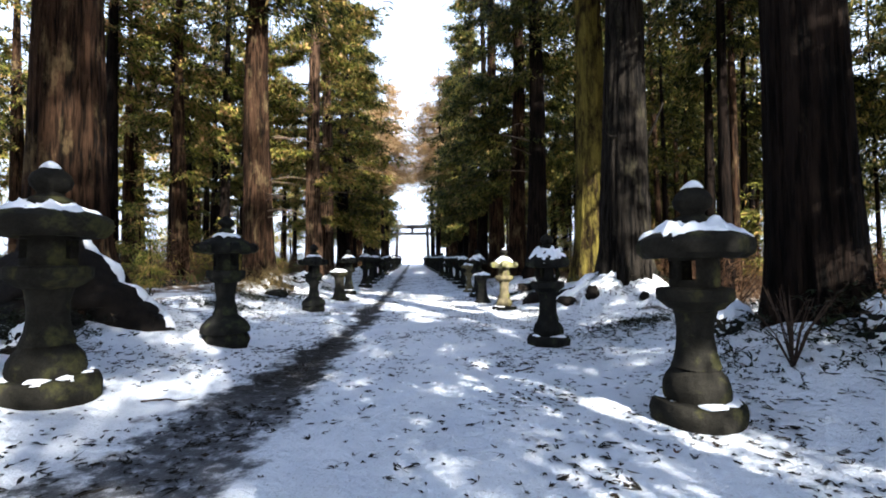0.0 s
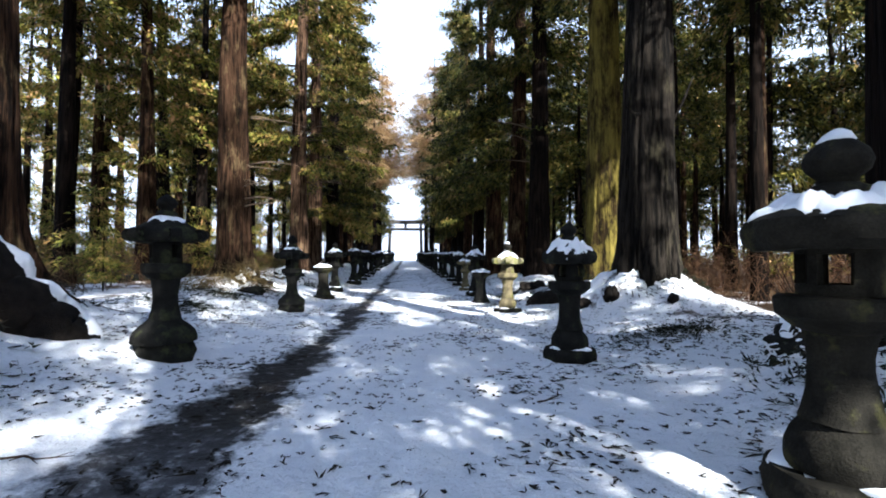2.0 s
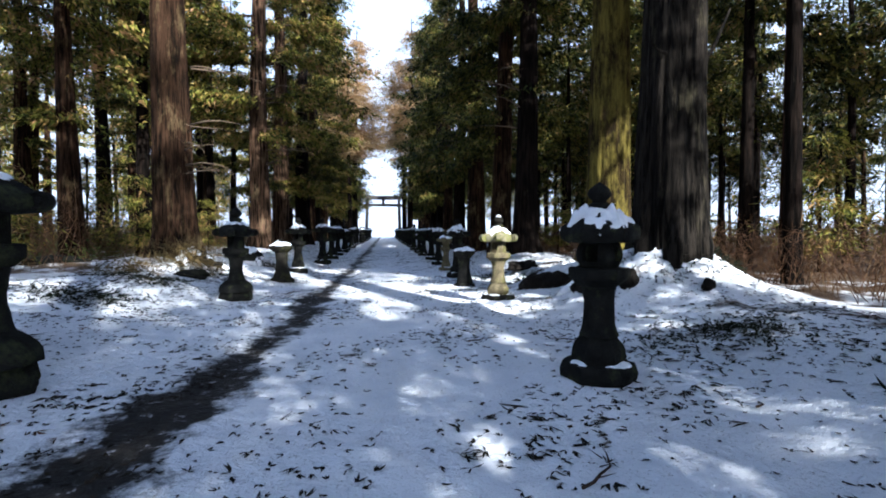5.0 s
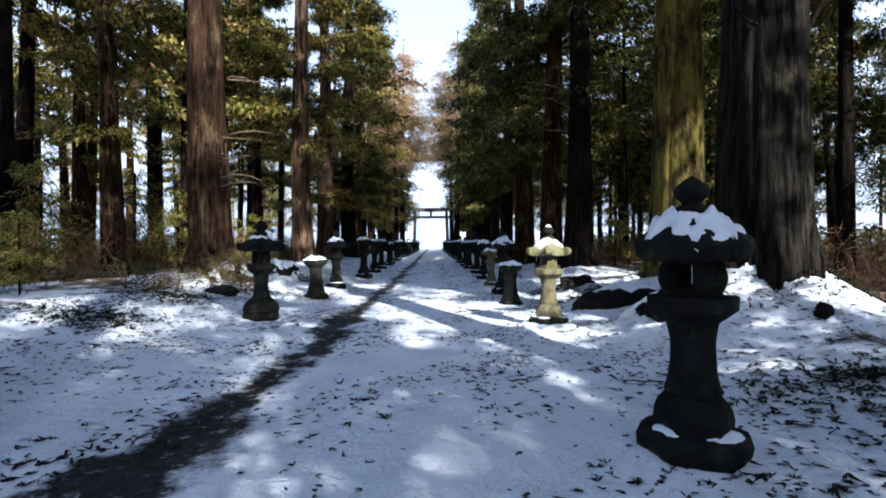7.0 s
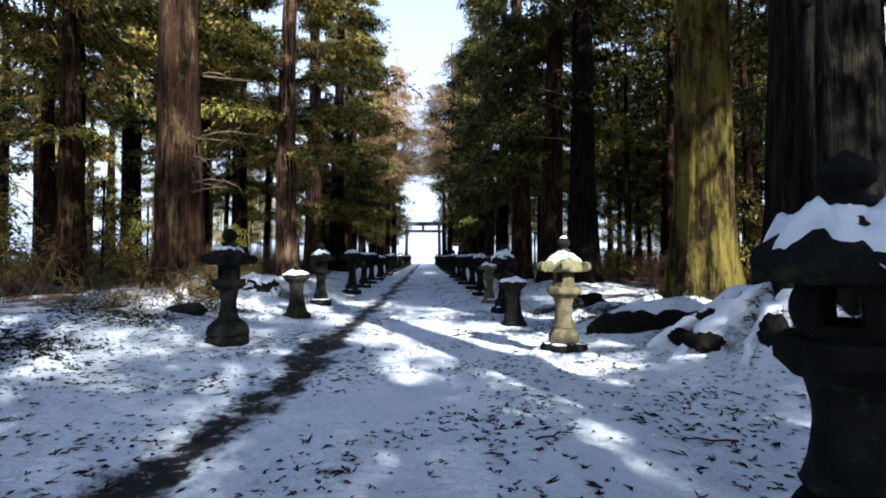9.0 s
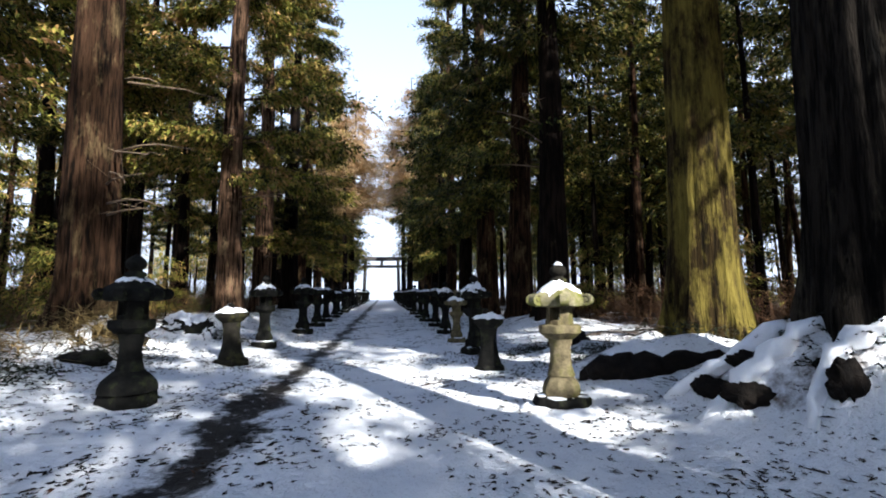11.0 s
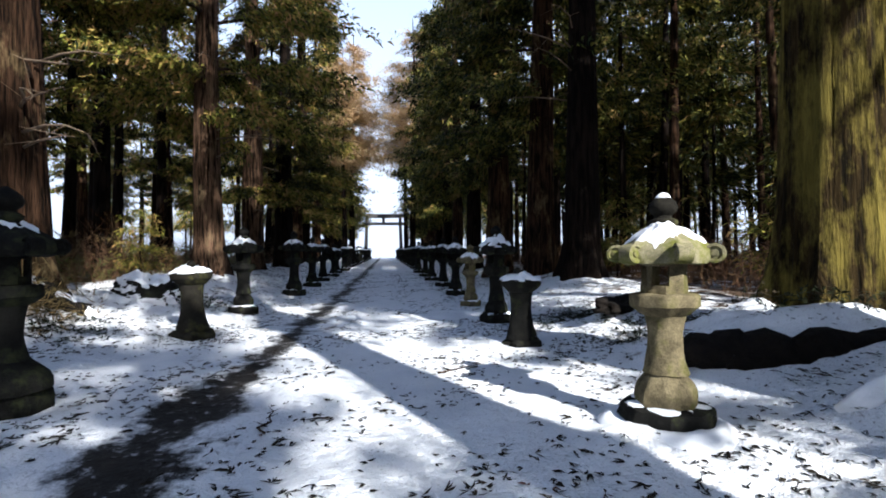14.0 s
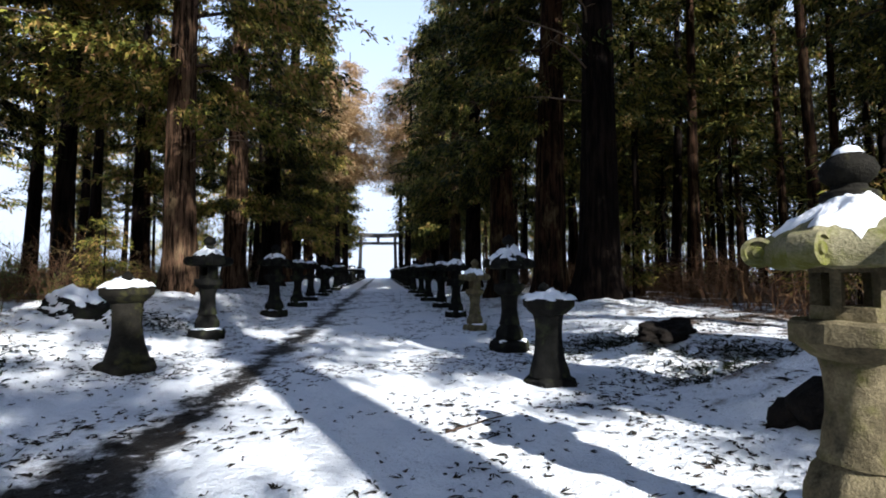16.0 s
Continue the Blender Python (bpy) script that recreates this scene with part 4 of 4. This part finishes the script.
# unseen cedars behind the start, their crowns chosen for the shade they cast
for xx, yy in ((-6.2, 0.5), (-14.0, -12.0), (-6.1, -7.5), (6.1, -9.5), (-6.0, -16), (6.4, -17.5)):
    old_cedar(xx, yy, 1.25, M_BARK_SHADE, "high" if xx > 0 and yy > -12 else "far_dark", int(yy), "old avenue cedar with furrowed brown bark", 0.5, 5, 50.0 + yy, rng.uniform(0, 360))

M_DEAD = plain_material("dead_branch", (0.09, 0.06, 0.04), (0.22, 0.16, 0.10), 9, 0.85)


def dead_branches(x, y, rad, n, z0, z1, facing, seed):
    r = np.random.default_rng(seed)
    tree = min((o for o in scene.objects if o.name.startswith("cedar_tree")), key=lambda o: (o.matrix_world.translation.x - x) ** 2 + (o.matrix_world.translation.y - y) ** 2)
    for _ in range(n):
        a, z, l = facing + r.normal(0, 0.8), r.uniform(z0, z1), r.uniform(1.0, 2.6)
        d = Vector((math.cos(a), math.sin(a), 0))
        sag = r.uniform(0.1, 0.45)
        pts = [tuple(d * (rad + l * t) + Vector((r.normal(0, 0.07), r.normal(0, 0.07), z + 0.15 * l * t - sag * l * t * t))) for t in (0, 0.3, 0.6, 0.85, 1.0)]
        pieces = [tube(pts, [0.03, 0.022, 0.015, 0.009, 0.003], 6)]
        for k in (1, 2, 3):
            e = Vector(pts[k]) + Vector((r.normal(0, 0.3), r.normal(0, 0.3), r.normal(-0.05, 0.2)))
            pieces.append(tube([pts[k], tuple(e)], [0.009, 0.002], 4))
        part("dead_branch", mesh_data("dead_branch", *join(pieces), M_DEAD), tree, "bare dead branch")


dead_branches(-6.0, 19.2, 0.5, 8, 2.2, 6.0, -0.6, 1)
dead_branches(-5.57, 27.2, 0.4, 10, 2.5, 9.0, -0.7, 2)
dead_branches(-6.66, 35.4, 0.45, 8, 3.0, 10.0, -0.7, 3)
dead_branches(6.67, 24.3, 0.45, 5, 4.0, 10.0, -2.2, 4)
dead_branches(5.6, 31.6, 0.45, 5, 4.0, 10.0, -2.2, 5)

# autumn-coloured larches over the avenue's far part
gold, gold_limbs = crown_data("crown", M_LEAF_GOLD, 21, 10.0, 4.0, 3400, 0.3, 0.05, 71, branches=90, power=0.5)
gold_branch = limbs_data(gold_limbs, M_TWIG, 3)
larch = tree_root("larch_tree", -4.4, 58.0, 0, "larch with orange-brown autumn needles", "larches")
part("trunk", trunk_data(0.6, 22, 0.3, 5, 60.0, M_BARK_SHADE, 18, 16), larch)
part("crown", gold, larch), part("branchwork", gold_branch, larch)
for xx, yy, s in ((2.9, 64, 1.3), (-4.9, 74, 1.4), (2.5, 84, 1.4)):
    copy_thing(larch, pose(xx, yy, gz(xx, yy), 0, 0, yy * 31) @ Matrix.Scale(s, 4))

# younger forest trees
FOREST = "slender forest cedars"
protos = []
for k in range(5):
    right = k < 3
    h = (21, 23, 19, 18, 21)[k]
    lo = (7.5, 9.0, 5.2, 4.6, 6.2)[k]
    cr, lb = crown_data("crown", M_LEAF_SHADE if right else M_LEAF_SUN, h, lo, (2.3, 2.2, 2.5, 2.7, 2.5)[k], (950, 900, 1000, 1050, 950)[k], 0.25, 0.066, 80 + k, leaves=8, branches=40, spread=0.115, power=0.6)
    px, py = ((11.5, 17.0), (13.0, 24.0), (10.5, 29.0), (-15.6, 26.3), (-16.3, 33.6))[k]
    t = tree_root("cedar_tree", px, py, 0, "slender forest cedar with bare lower trunk" if right else "slender forest cedar with feathery branches in sunlit tones", FOREST)
    part("trunk", trunk_data((0.42, 0.36, 0.32, 0.75, 0.6)[k], h, 0.3, 5, 90.0 + k, (M_BARK_SHADE, M_BARK_RED, M_BARK_SHADE, M_BARK_RED, M_BARK_SHADE)[k], 14, 14, 0.02, 0.1), t)
    part("crown", cr, t)
    part("branchwork", limbs_data(lb, M_TWIG, 90 + k, 2, girth=0.04), t)
    protos.append(t)

for k in range(2):
    cr, lb = crown_data("crown", (M_LEAF_SHADE, M_LEAF_SUN)[k], 17, (3.5, 4.0)[k], 2.0, 420, 0.7, 0.07, 95 + k, leaves=6, branches=45, spread=0.14, power=0.6)
    px, py = ((24.0, 40.0), (-24.0, 52.0))[k]
    t = tree_root("cedar_tree", px, py, 0, "thin distant cedar deep in the forest", FOREST)
    part("trunk", trunk_data(0.24, 17, 0.25, 5, 96.0 + k, M_BARK_SHADE, 8, 10, 0.01, 0.15), t)
    part("crown", cr, t)
    protos.append(t)

taken = [(o.matrix_world.translation.x, o.matrix_world.translation.y) for o in protos]


def in_sun_strip(x, y):
    """Two strips kept clear of planted trees so that sun reaches chosen spots."""
    for px, py, half in ((6.3, 15.4, 1.5), (1.4, 11.5, 1.3)):
        dx, dy = x - px, y - py
        if dx * sx + dy * sy > 2 and abs(dx * sy - dy * sx) < half:
            return True
    return False


def plant(choices, n, x0, x1, y0, y1, gap):
    tries = made = 0
    while made < n and tries < n * 40:
        tries += 1
        xx, yy = rng.uniform(x0, x1), rng.uniform(y0, y1)
        if in_sun_strip(xx, yy) or min((xx - a) ** 2 + (yy - b) ** 2 for a, b in taken) < gap * gap:
            continue
        taken.append((xx, yy))
        s = rng.uniform(0.8, 1.2)
        copy_thing(protos[int(rng.choice(choices))], pose(xx, yy, gz(xx, yy), rng.uniform(-1.5, 1.5), rng.uniform(-1.5, 1.5), rng.uniform(0, 360)) @ Matrix.Scale(s, 4))
        made += 1


plant([0, 1, 2], 26, 9.0, 22, 22, 50, 1.8)
plant([0, 1, 2], 50, 11.0, 36, 10, 66, 1.8)
# added unseen trees that shade chosen spots; the last three stand in view
for pk, sx1, sy1, wide, tall in ((0, 16.0, -9.0, 1.1, 0.7), (0, 10.8, 1.2, 0.5, 1.15), (2, 9.6, -1.5, 0.7, 0.5), (2, 11.6, -0.4, 0.7, 0.48), (2, 13.0, 2.2, 0.7, 0.45), (0, 10.5, -5.2, 0.9, 0.72), (0, 3.6, -2.5, 0.5, 0.5), (0, 8.65, -4.4, 0.6, 0.75), (2, 10.0, 0.7, 1.15, 0.5), (1, 6.4, -6.8, 0.7, 0.55), (1, 6.7, -4.5, 1.4, 0.72), (1, 8.1, -4.8, 1.0, 1.1), (2, 9.4, -6.0, 0.75, 0.95), (1, 10.6, -9.0, 0.6, 1.0), (2, 9.0, 2.6, 0.8, 0.42), (0, 9.6, 13.2, 0.9, 1.0), (1, 11.2, 15.2, 0.9, 0.95), (2, 12.7, 16.8, 0.9, 1.0)):
    copy_thing(protos[pk], pose(sx1, sy1, gz(sx1, sy1), 0, 0, sx1 * 40) @ Matrix.Diagonal((wide, wide, tall, 1)))
    taken.append((sx1, sy1))
# unseen tree, added to shade the upper part of the lichened trunk
old_cedar(11.2, 7.3, 0.55, M_BARK_SHADE, "edge", 0, "tall cedar added out of view to cast shade", 0.4, 5, 61.0, 33)
plant([0, 1, 2], 17, 10, 32, -34, 9, 3.4)
plant([3, 4, 2, 4], 38, -28, -9.0, 10, 72, 2.4)
plant([3, 4], 6, -17, -8.6, 17, 40, 1.9)
plant([3, 4], 9, -24, -9.5, -24, 9, 3.0)
plant([5], 68, 12, 48, 14, 100, 1.5)
plant([6], 26, -44, -13, 25, 100, 2.0)

sap_crown, sap_limbs = crown_data("crown", M_LEAF_SUN, 2.9, 0.5, 0.85, 420, 0.2, 0.026, 97, leaves=7, branches=40, power=0.8, droop=0.2)
sapling = tree_root("sapling", -8.3, 21.5, 0, "young evergreen sapling with fresh green leaves", "saplings under the trees")
part("trunk", trunk_data(0.07, 2.8, 0.2, 5, 98.0, M_BARK_SHADE, 8, 8, 0.01, 0.04), sapling)
part("crown", sap_crown, sapling)
for sx1, sy1, sc in ((-9.8, 17.5, 1.1), (-11.5, 24.0, 1.4), (-8.6, 28.5, 0.9), (-13.0, 20.0, 1.2), (9.2, 27.0, 1.0), (10.5, 20.5, 1.2), (-7.7, 14.6, 0.6), (12.5, 15.5, 1.3)):
    copy_thing(sapling, pose(sx1, sy1, gz(sx1, sy1), 0, 0, sx1 * 50) @ Matrix.Scale(sc, 4))

# ---- low growth, litter and stones ----


def twig_stuff(name, n, place, height, seed, mat, label, lean=0.5, girth=0.005, segs=3):
    r = np.random.default_rng(seed)
    pieces = []
    for _ in range(n):
        x, y = place(r)
        z = gz(x, y)
        h = height * r.uniform(0.3, 1.0) ** 1.3 * (1.25 + 0.6 * math.sin(x * 1.3 + y * 0.7))
        dx, dy = r.normal(0, lean, 2) * h
        kx, ky = r.normal(0, 0.12, 2) * h
        mid = (x + dx * 0.35 + kx, y + dy * 0.35 + ky, z + h * 0.5)
        pieces.append(tube([(x, y, z - 0.03), mid, (x + dx, y + dy, z + h)], [girth * 1.6, girth, girth * 0.3], segs, cap=False))
        for _ in range(2):
            sx1, sy1 = r.normal(0, 0.3, 2) * h
            pieces.append(tube([mid, (mid[0] + sx1, mid[1] + sy1, z + h * r.uniform(0.6, 1.0))], [girth * 0.7, girth * 0.2], segs, cap=False))
    ob = new(name, mesh_data(name, *join(pieces), mat))
    return tagged(ob, label, "undergrowth", kind="stuff")


def leaf_stuff(name, n, place, size, width, height, seed, mat, label, leaves=6, flat=0.5, category="undergrowth", along=0.0):
    r = np.random.default_rng(seed)
    xy = np.array([place(r) for _ in range(n)])
    pos = np.concatenate([xy, (ground_z(xy[:, 0], xy[:, 1]) + r.random(n) ** 1.5 * height + 0.008)[:, None]], 1)
    v, tris = [pos], []
    base = np.arange(n)
    turn = r.uniform(0, 6.283, n)
    heading = np.stack([np.cos(turn), np.sin(turn), np.zeros(n)], -1)
    size = size * np.clip(r.lognormal(0, 0.35, (n, 1)), 0.4, 2.2)
    for k in range(leaves):
        a = (heading * along + r.normal(0, 1, (n, 3))) * np.array([1, 1, flat])
        a /= np.linalg.norm(a, axis=1, keepdims=True)
        side = np.cross(a, np.array([0, 0, 1.0]) + r.normal(0, 0.4, (n, 3)))
        side /= np.linalg.norm(side, axis=1, keepdims=True) + 1e-6
        ln = size * r.uniform(0.4, 1.3, (n, 1))
        v += [pos + a * ln * 0.5 + side * width, pos + a * ln]
        tris.append(np.stack([base, base + n * (1 + 2 * k), base + n * (2 + 2 * k)], -1))
    ob = new(name, tri_mesh(name, np.concatenate(v), np.concatenate(tris), mat))
    return tagged(ob, label, category, kind="stuff")


def drifted(x0, x1, y0, y1):
    """Places that gather in drifts, thicker on the banks than on the trodden middle."""
    def place(r):
        while True:
            x, y = r.uniform(x0, x1), r.uniform(y0, y1)
            if float(wave(x * 2.2, y * 2.2, 9)) + 0.22 * abs(x - 0.3) - 0.55 > r.normal(0, 0.55):
                return x, y
    return place


leaf_stuff("fallen_sprigs", 16000, drifted(-6.5, 7.5, -1, 20), 0.058, 0.015, 0.0, 101, M_LITTER, "dark fallen cedar sprigs lying on the snow", 5, 0.12, "litter", 1.9)
leaf_stuff("fallen_sprigs", 1500, drifted(-6, 7, -1, 17), 0.105, 0.02, 0.0, 100, M_LITTER, "dark fallen cedar sprigs lying on the snow", 6, 0.1, "litter", 2.6)
leaf_stuff("fallen_sprigs", 7000, drifted(-7, 8, 18, 44), 0.11, 0.016, 0.0, 102, M_LITTER, "dark fallen cedar sprigs lying on the snow", 6, 0.12, "litter", 1.1)
twig_stuff("bare_brush", 2600, lambda r: (8.3 + abs(r.normal(0, 6)), r.uniform(8, 42)), 1.15, 103, M_LEAF_DRY, "bare reddish-brown brush under the trees")
twig_stuff("bare_brush", 2400, lambda r: (-7.6 - abs(r.normal(0, 6)), r.uniform(12, 46)), 1.6, 104, M_LEAF_DRY, "bare brown brush under the trees")
leaf_stuff("dry_undergrowth", 3600, lambda r: (8.2 + abs(r.normal(0, 6)), r.uniform(9, 48)), 0.32, 0.02, 1.3, 105, M_LEAF_DRY, "dry brown undergrowth")
leaf_stuff("far_thicket", 2600, lambda r: (r.uniform(24, 62), r.uniform(16, 115)), 0.9, 0.2, 2.6, 121, M_LEAF_SHADE, "dim thicket deep in the forest")
leaf_stuff("far_thicket", 1700, lambda r: (r.uniform(-60, -26), r.uniform(25, 115)), 0.8, 0.16, 1.8, 122, M_LEAF_LOW, "low thicket at the forest edge")
leaf_stuff("dry_undergrowth", 3200, lambda r: (-9.0 - abs(r.normal(0, 9)), r.uniform(16, 55)), 0.34, 0.03, 1.7, 123, M_STRAW, "tan dry undergrowth at the forest edge")
leaf_stuff("low_bamboo_grass", 2600, lambda r: (r.uniform(-22, -8.5), r.uniform(18, 46)), 0.34, 0.03, 0.75, 106, M_LEAF_LOW, "yellow-green bamboo grass under the trees")


def around(cx, cy, spread):
    return lambda r: (cx + r.normal(0, spread), cy + r.normal(0, spread))


leaf_stuff("dry_fern_clump", 300, around(-5.25, 18.2, 0.45), 0.3, 0.018, 0.6, 107, M_STRAW, "dry yellow-brown ferns at the foot of a cedar")
leaf_stuff("dry_fern_clump", 160, around(-5.9, 16.3, 0.4), 0.3, 0.022, 0.35, 108, M_STRAW, "dry brown ferns at the foot of a cedar")


def ring_of(cx, cy, r0, r1):
    def place(r):
        a, d = r.uniform(0, 6.283), r.uniform(r0, r1)
        return (cx + math.cos(a) * d, cy + math.sin(a) * d)
    return place


leaf_stuff("ivy_patch", 420, ring_of(6.2, 12.3, 0.7, 1.25), 0.07, 0.026, 0.16, 111, M_BRUSH, "dark ivy leaves at the foot of a cedar")
leaf_stuff("ivy_patch", 300, ring_of(6.3, 15.4, 0.65, 1.1), 0.07, 0.026, 0.2, 112, M_BRUSH, "dark ivy leaves at the foot of a cedar")
leaf_stuff("ivy_patch", 500, ring_of(5.68, 5.75, 0.6, 1.7), 0.075, 0.028, 0.3, 113, M_BRUSH, "dark ivy leaves at the foot of a cedar")
leaf_stuff("ivy_patch", 320, ring_of(-5.75, 8.6, 0.9, 1.5), 0.07, 0.026, 0.2, 114, M_BRUSH, "dark ivy leaves at the foot of a cedar")
for bx, by, bs in ((-4.5, 17.9, 0.5), (-4.3, 22.6, 0.6), (-4.9, 15.4, 0.5), (-4.6, 12.6, 0.45), (4.9, 17.2, 0.5), (4.6, 19.6, 0.5), (5.0, 9.2, 0.5)):
    leaf_stuff("leaf_litter", 420, around(bx, by, bs), 0.07, 0.026, 0.05, int(130 + bx * 3 + by), M_BRUSH, "dark dead leaves lying on the snowy bank", 6, 0.25, "litter")
leaf_stuff("dark_low_bush", 500, around(6.1, 4.9, 0.5), 0.1, 0.03, 0.45, 109, M_BRUSH, "dark low bush with snow beside a cedar")
leaf_stuff("dark_low_bush", 400, around(-4.9, 6.6, 0.45), 0.1, 0.03, 0.4, 110, M_BRUSH, "dark low bush beside a cedar")


def bare_shrub(x, y, height, n, seed):
    r = np.random.default_rng(seed)
    t = tagged(empty("bare_shrub", pose(x, y, gz(x, y) - 0.03)), "leafless dark shrub with thin upright stems in the snow", "shrub", "leafless shrubs")
    for _ in range(n):
        a, l = r.uniform(0, 6.28), r.uniform(0.15, 0.6) * height
        h = height * r.uniform(0.6, 1.1)
        p1 = (math.cos(a) * l * 0.35, math.sin(a) * l * 0.35, h * 0.5)
        p2 = (math.cos(a) * l, math.sin(a) * l, h)
        b = a + r.uniform(-1, 1)
        fork = (p1[0] + math.cos(b) * l * 0.5, p1[1] + math.sin(b) * l * 0.5, h * 0.9)
        v, f = join([tube([(0, 0, 0), p1, p2], [0.011, 0.008, 0.002], 5), tube([p1, fork], [0.006, 0.002], 4)])
        part("stem", mesh_data("stem", v, f, M_TWIG), t)
    return t


bare_shrub(5.65, 7.25, 0.95, 18, 2)
bare_shrub(4.75, 4.9, 0.95, 16, 1)
bare_shrub(6.35, 5.0, 0.6, 12, 4)


def boulder(x, y, sx_, sy_, sz_, turn, seed, label, snow=True):
    t = tagged(empty("boulder", pose(x, y, gz(x, y) - sz_ * 0.2, 0, 0, turn)), label, "rock", "rocks in the snow")
    n, m = 44, 20
    v, f = [], []
    for i in range(m + 1):
        e = -0.35 + (math.pi / 2 + 0.33) * i / m
        for j in range(n):
            a = 2 * math.pi * j / n
            d = Vector((math.cos(e) * math.cos(a), math.cos(e) * math.sin(a), math.sin(e)))
            k = 1 + 0.3 * noise.noise(d * 1.5 + Vector((seed * 4, 0, 0))) + 0.22 * noise.noise(d * 4 + Vector((0, seed * 3, 0))) + 0.08 * noise.noise(d * 11)
            v.append((d.x * k * sx_, d.y * k * sy_, max(d.z, -0.3) * k * sz_))
    for i in range(m):
        for j in range(n):
            a, b = i * n + j, i * n + (j + 1) % n
            f.append((a, b, b + n, a + n))
    f.append(tuple(range(m * n, (m + 1) * n)))
    part("stone", mesh_data("stone", v, f, M_WOOD_SHADE if "root" in label else M_ROCK), t)
    if snow:
        sv, sf = [], []
        for i in range(m + 1):
            for j in range(n):
                p = Vector(v[i * n + j])
                q = p.normalized()
                lie = smooth01((i / m - 0.5 + 0.22 * noise.noise(q * 2.6 + Vector((seed, 2, 5)))) * 5)
                sv.append((p.x, p.y, p.z - 0.03 + 0.09 * float(lie)))
        sf = list(f)
        part("snow", mesh_data("snow", sv, sf, M_SNOW), t, "white snow on top")
    return t


boulder(5.9, 4.75, 0.5, 0.4, 0.4, 80, 14, "dark lump under brush with patchy snow")
boulder(5.2, 6.7, 0.5, 0.4, 0.42, 30, 3, "dark boulder capped with snow")
boulder(4.9, 18.2, 0.62, 0.3, 0.22, 35, 5, "dark root lump showing through the snow", False)
boulder(-4.4, 20.6, 0.6, 0.42, 0.5, 20, 6, "dark stump-like rock with patchy snow")
boulder(-4.9, 22.6, 0.55, 0.35, 0.36, 60, 16, "dark rock with patchy snow on the bank")
boulder(-4.6, 16.9, 0.4, 0.26, 0.22, 15, 17, "dark low rock in the snow", False)
boulder(-9.0, 18.4, 0.7, 0.4, 0.35, 20, 7, "dark low rock in the snow", False)
boulder(-4.3, 6.1, 0.4, 0.34, 0.34, 10, 8, "dark rock with snow beside a cedar root")


def fallen_branch(x, y, turn, length, seed):
    r = np.random.default_rng(seed)
    t = tagged(empty("fallen_branch", pose(x, y, gz(x, y) + 0.012, 0, 0, turn)), "thin dark fallen branch lying on the snow", "branch", "fallen branches")
    pts = [(s * length, r.normal(0, 0.03), 0.006 + abs(r.normal(0, 0.008))) for s in np.linspace(0, 1, 6)]
    v, f = tube(pts, [0.011, 0.01, 0.009, 0.007, 0.005, 0.002], 6)
    part("stick", mesh_data("stick", v, f, M_TWIG), t)
    for s in (0.3, 0.55, 0.75):
        v, f = tube([(s * length, 0, 0.008), (s * length + 0.1, r.choice([-1, 1]) * 0.1, 0.012)], [0.005, 0.0015], 5)
        part("side_twig", mesh_data("side_twig", v, f, M_TWIG), t)


for i, (bx, by, ba) in enumerate(((1.9, 10.3, 25), (3.6, 10.2, 170), (-2.3, 5.0, 5), (2.0, 6.3, 60), (-0.2, 14.1, 100), (3.9, 7.4, 20), (-3.4, 11.0, 140), (1.4, 15.8, 35))):
    fallen_branch(bx, by, ba, 0.45 + 0.06 * i, i)
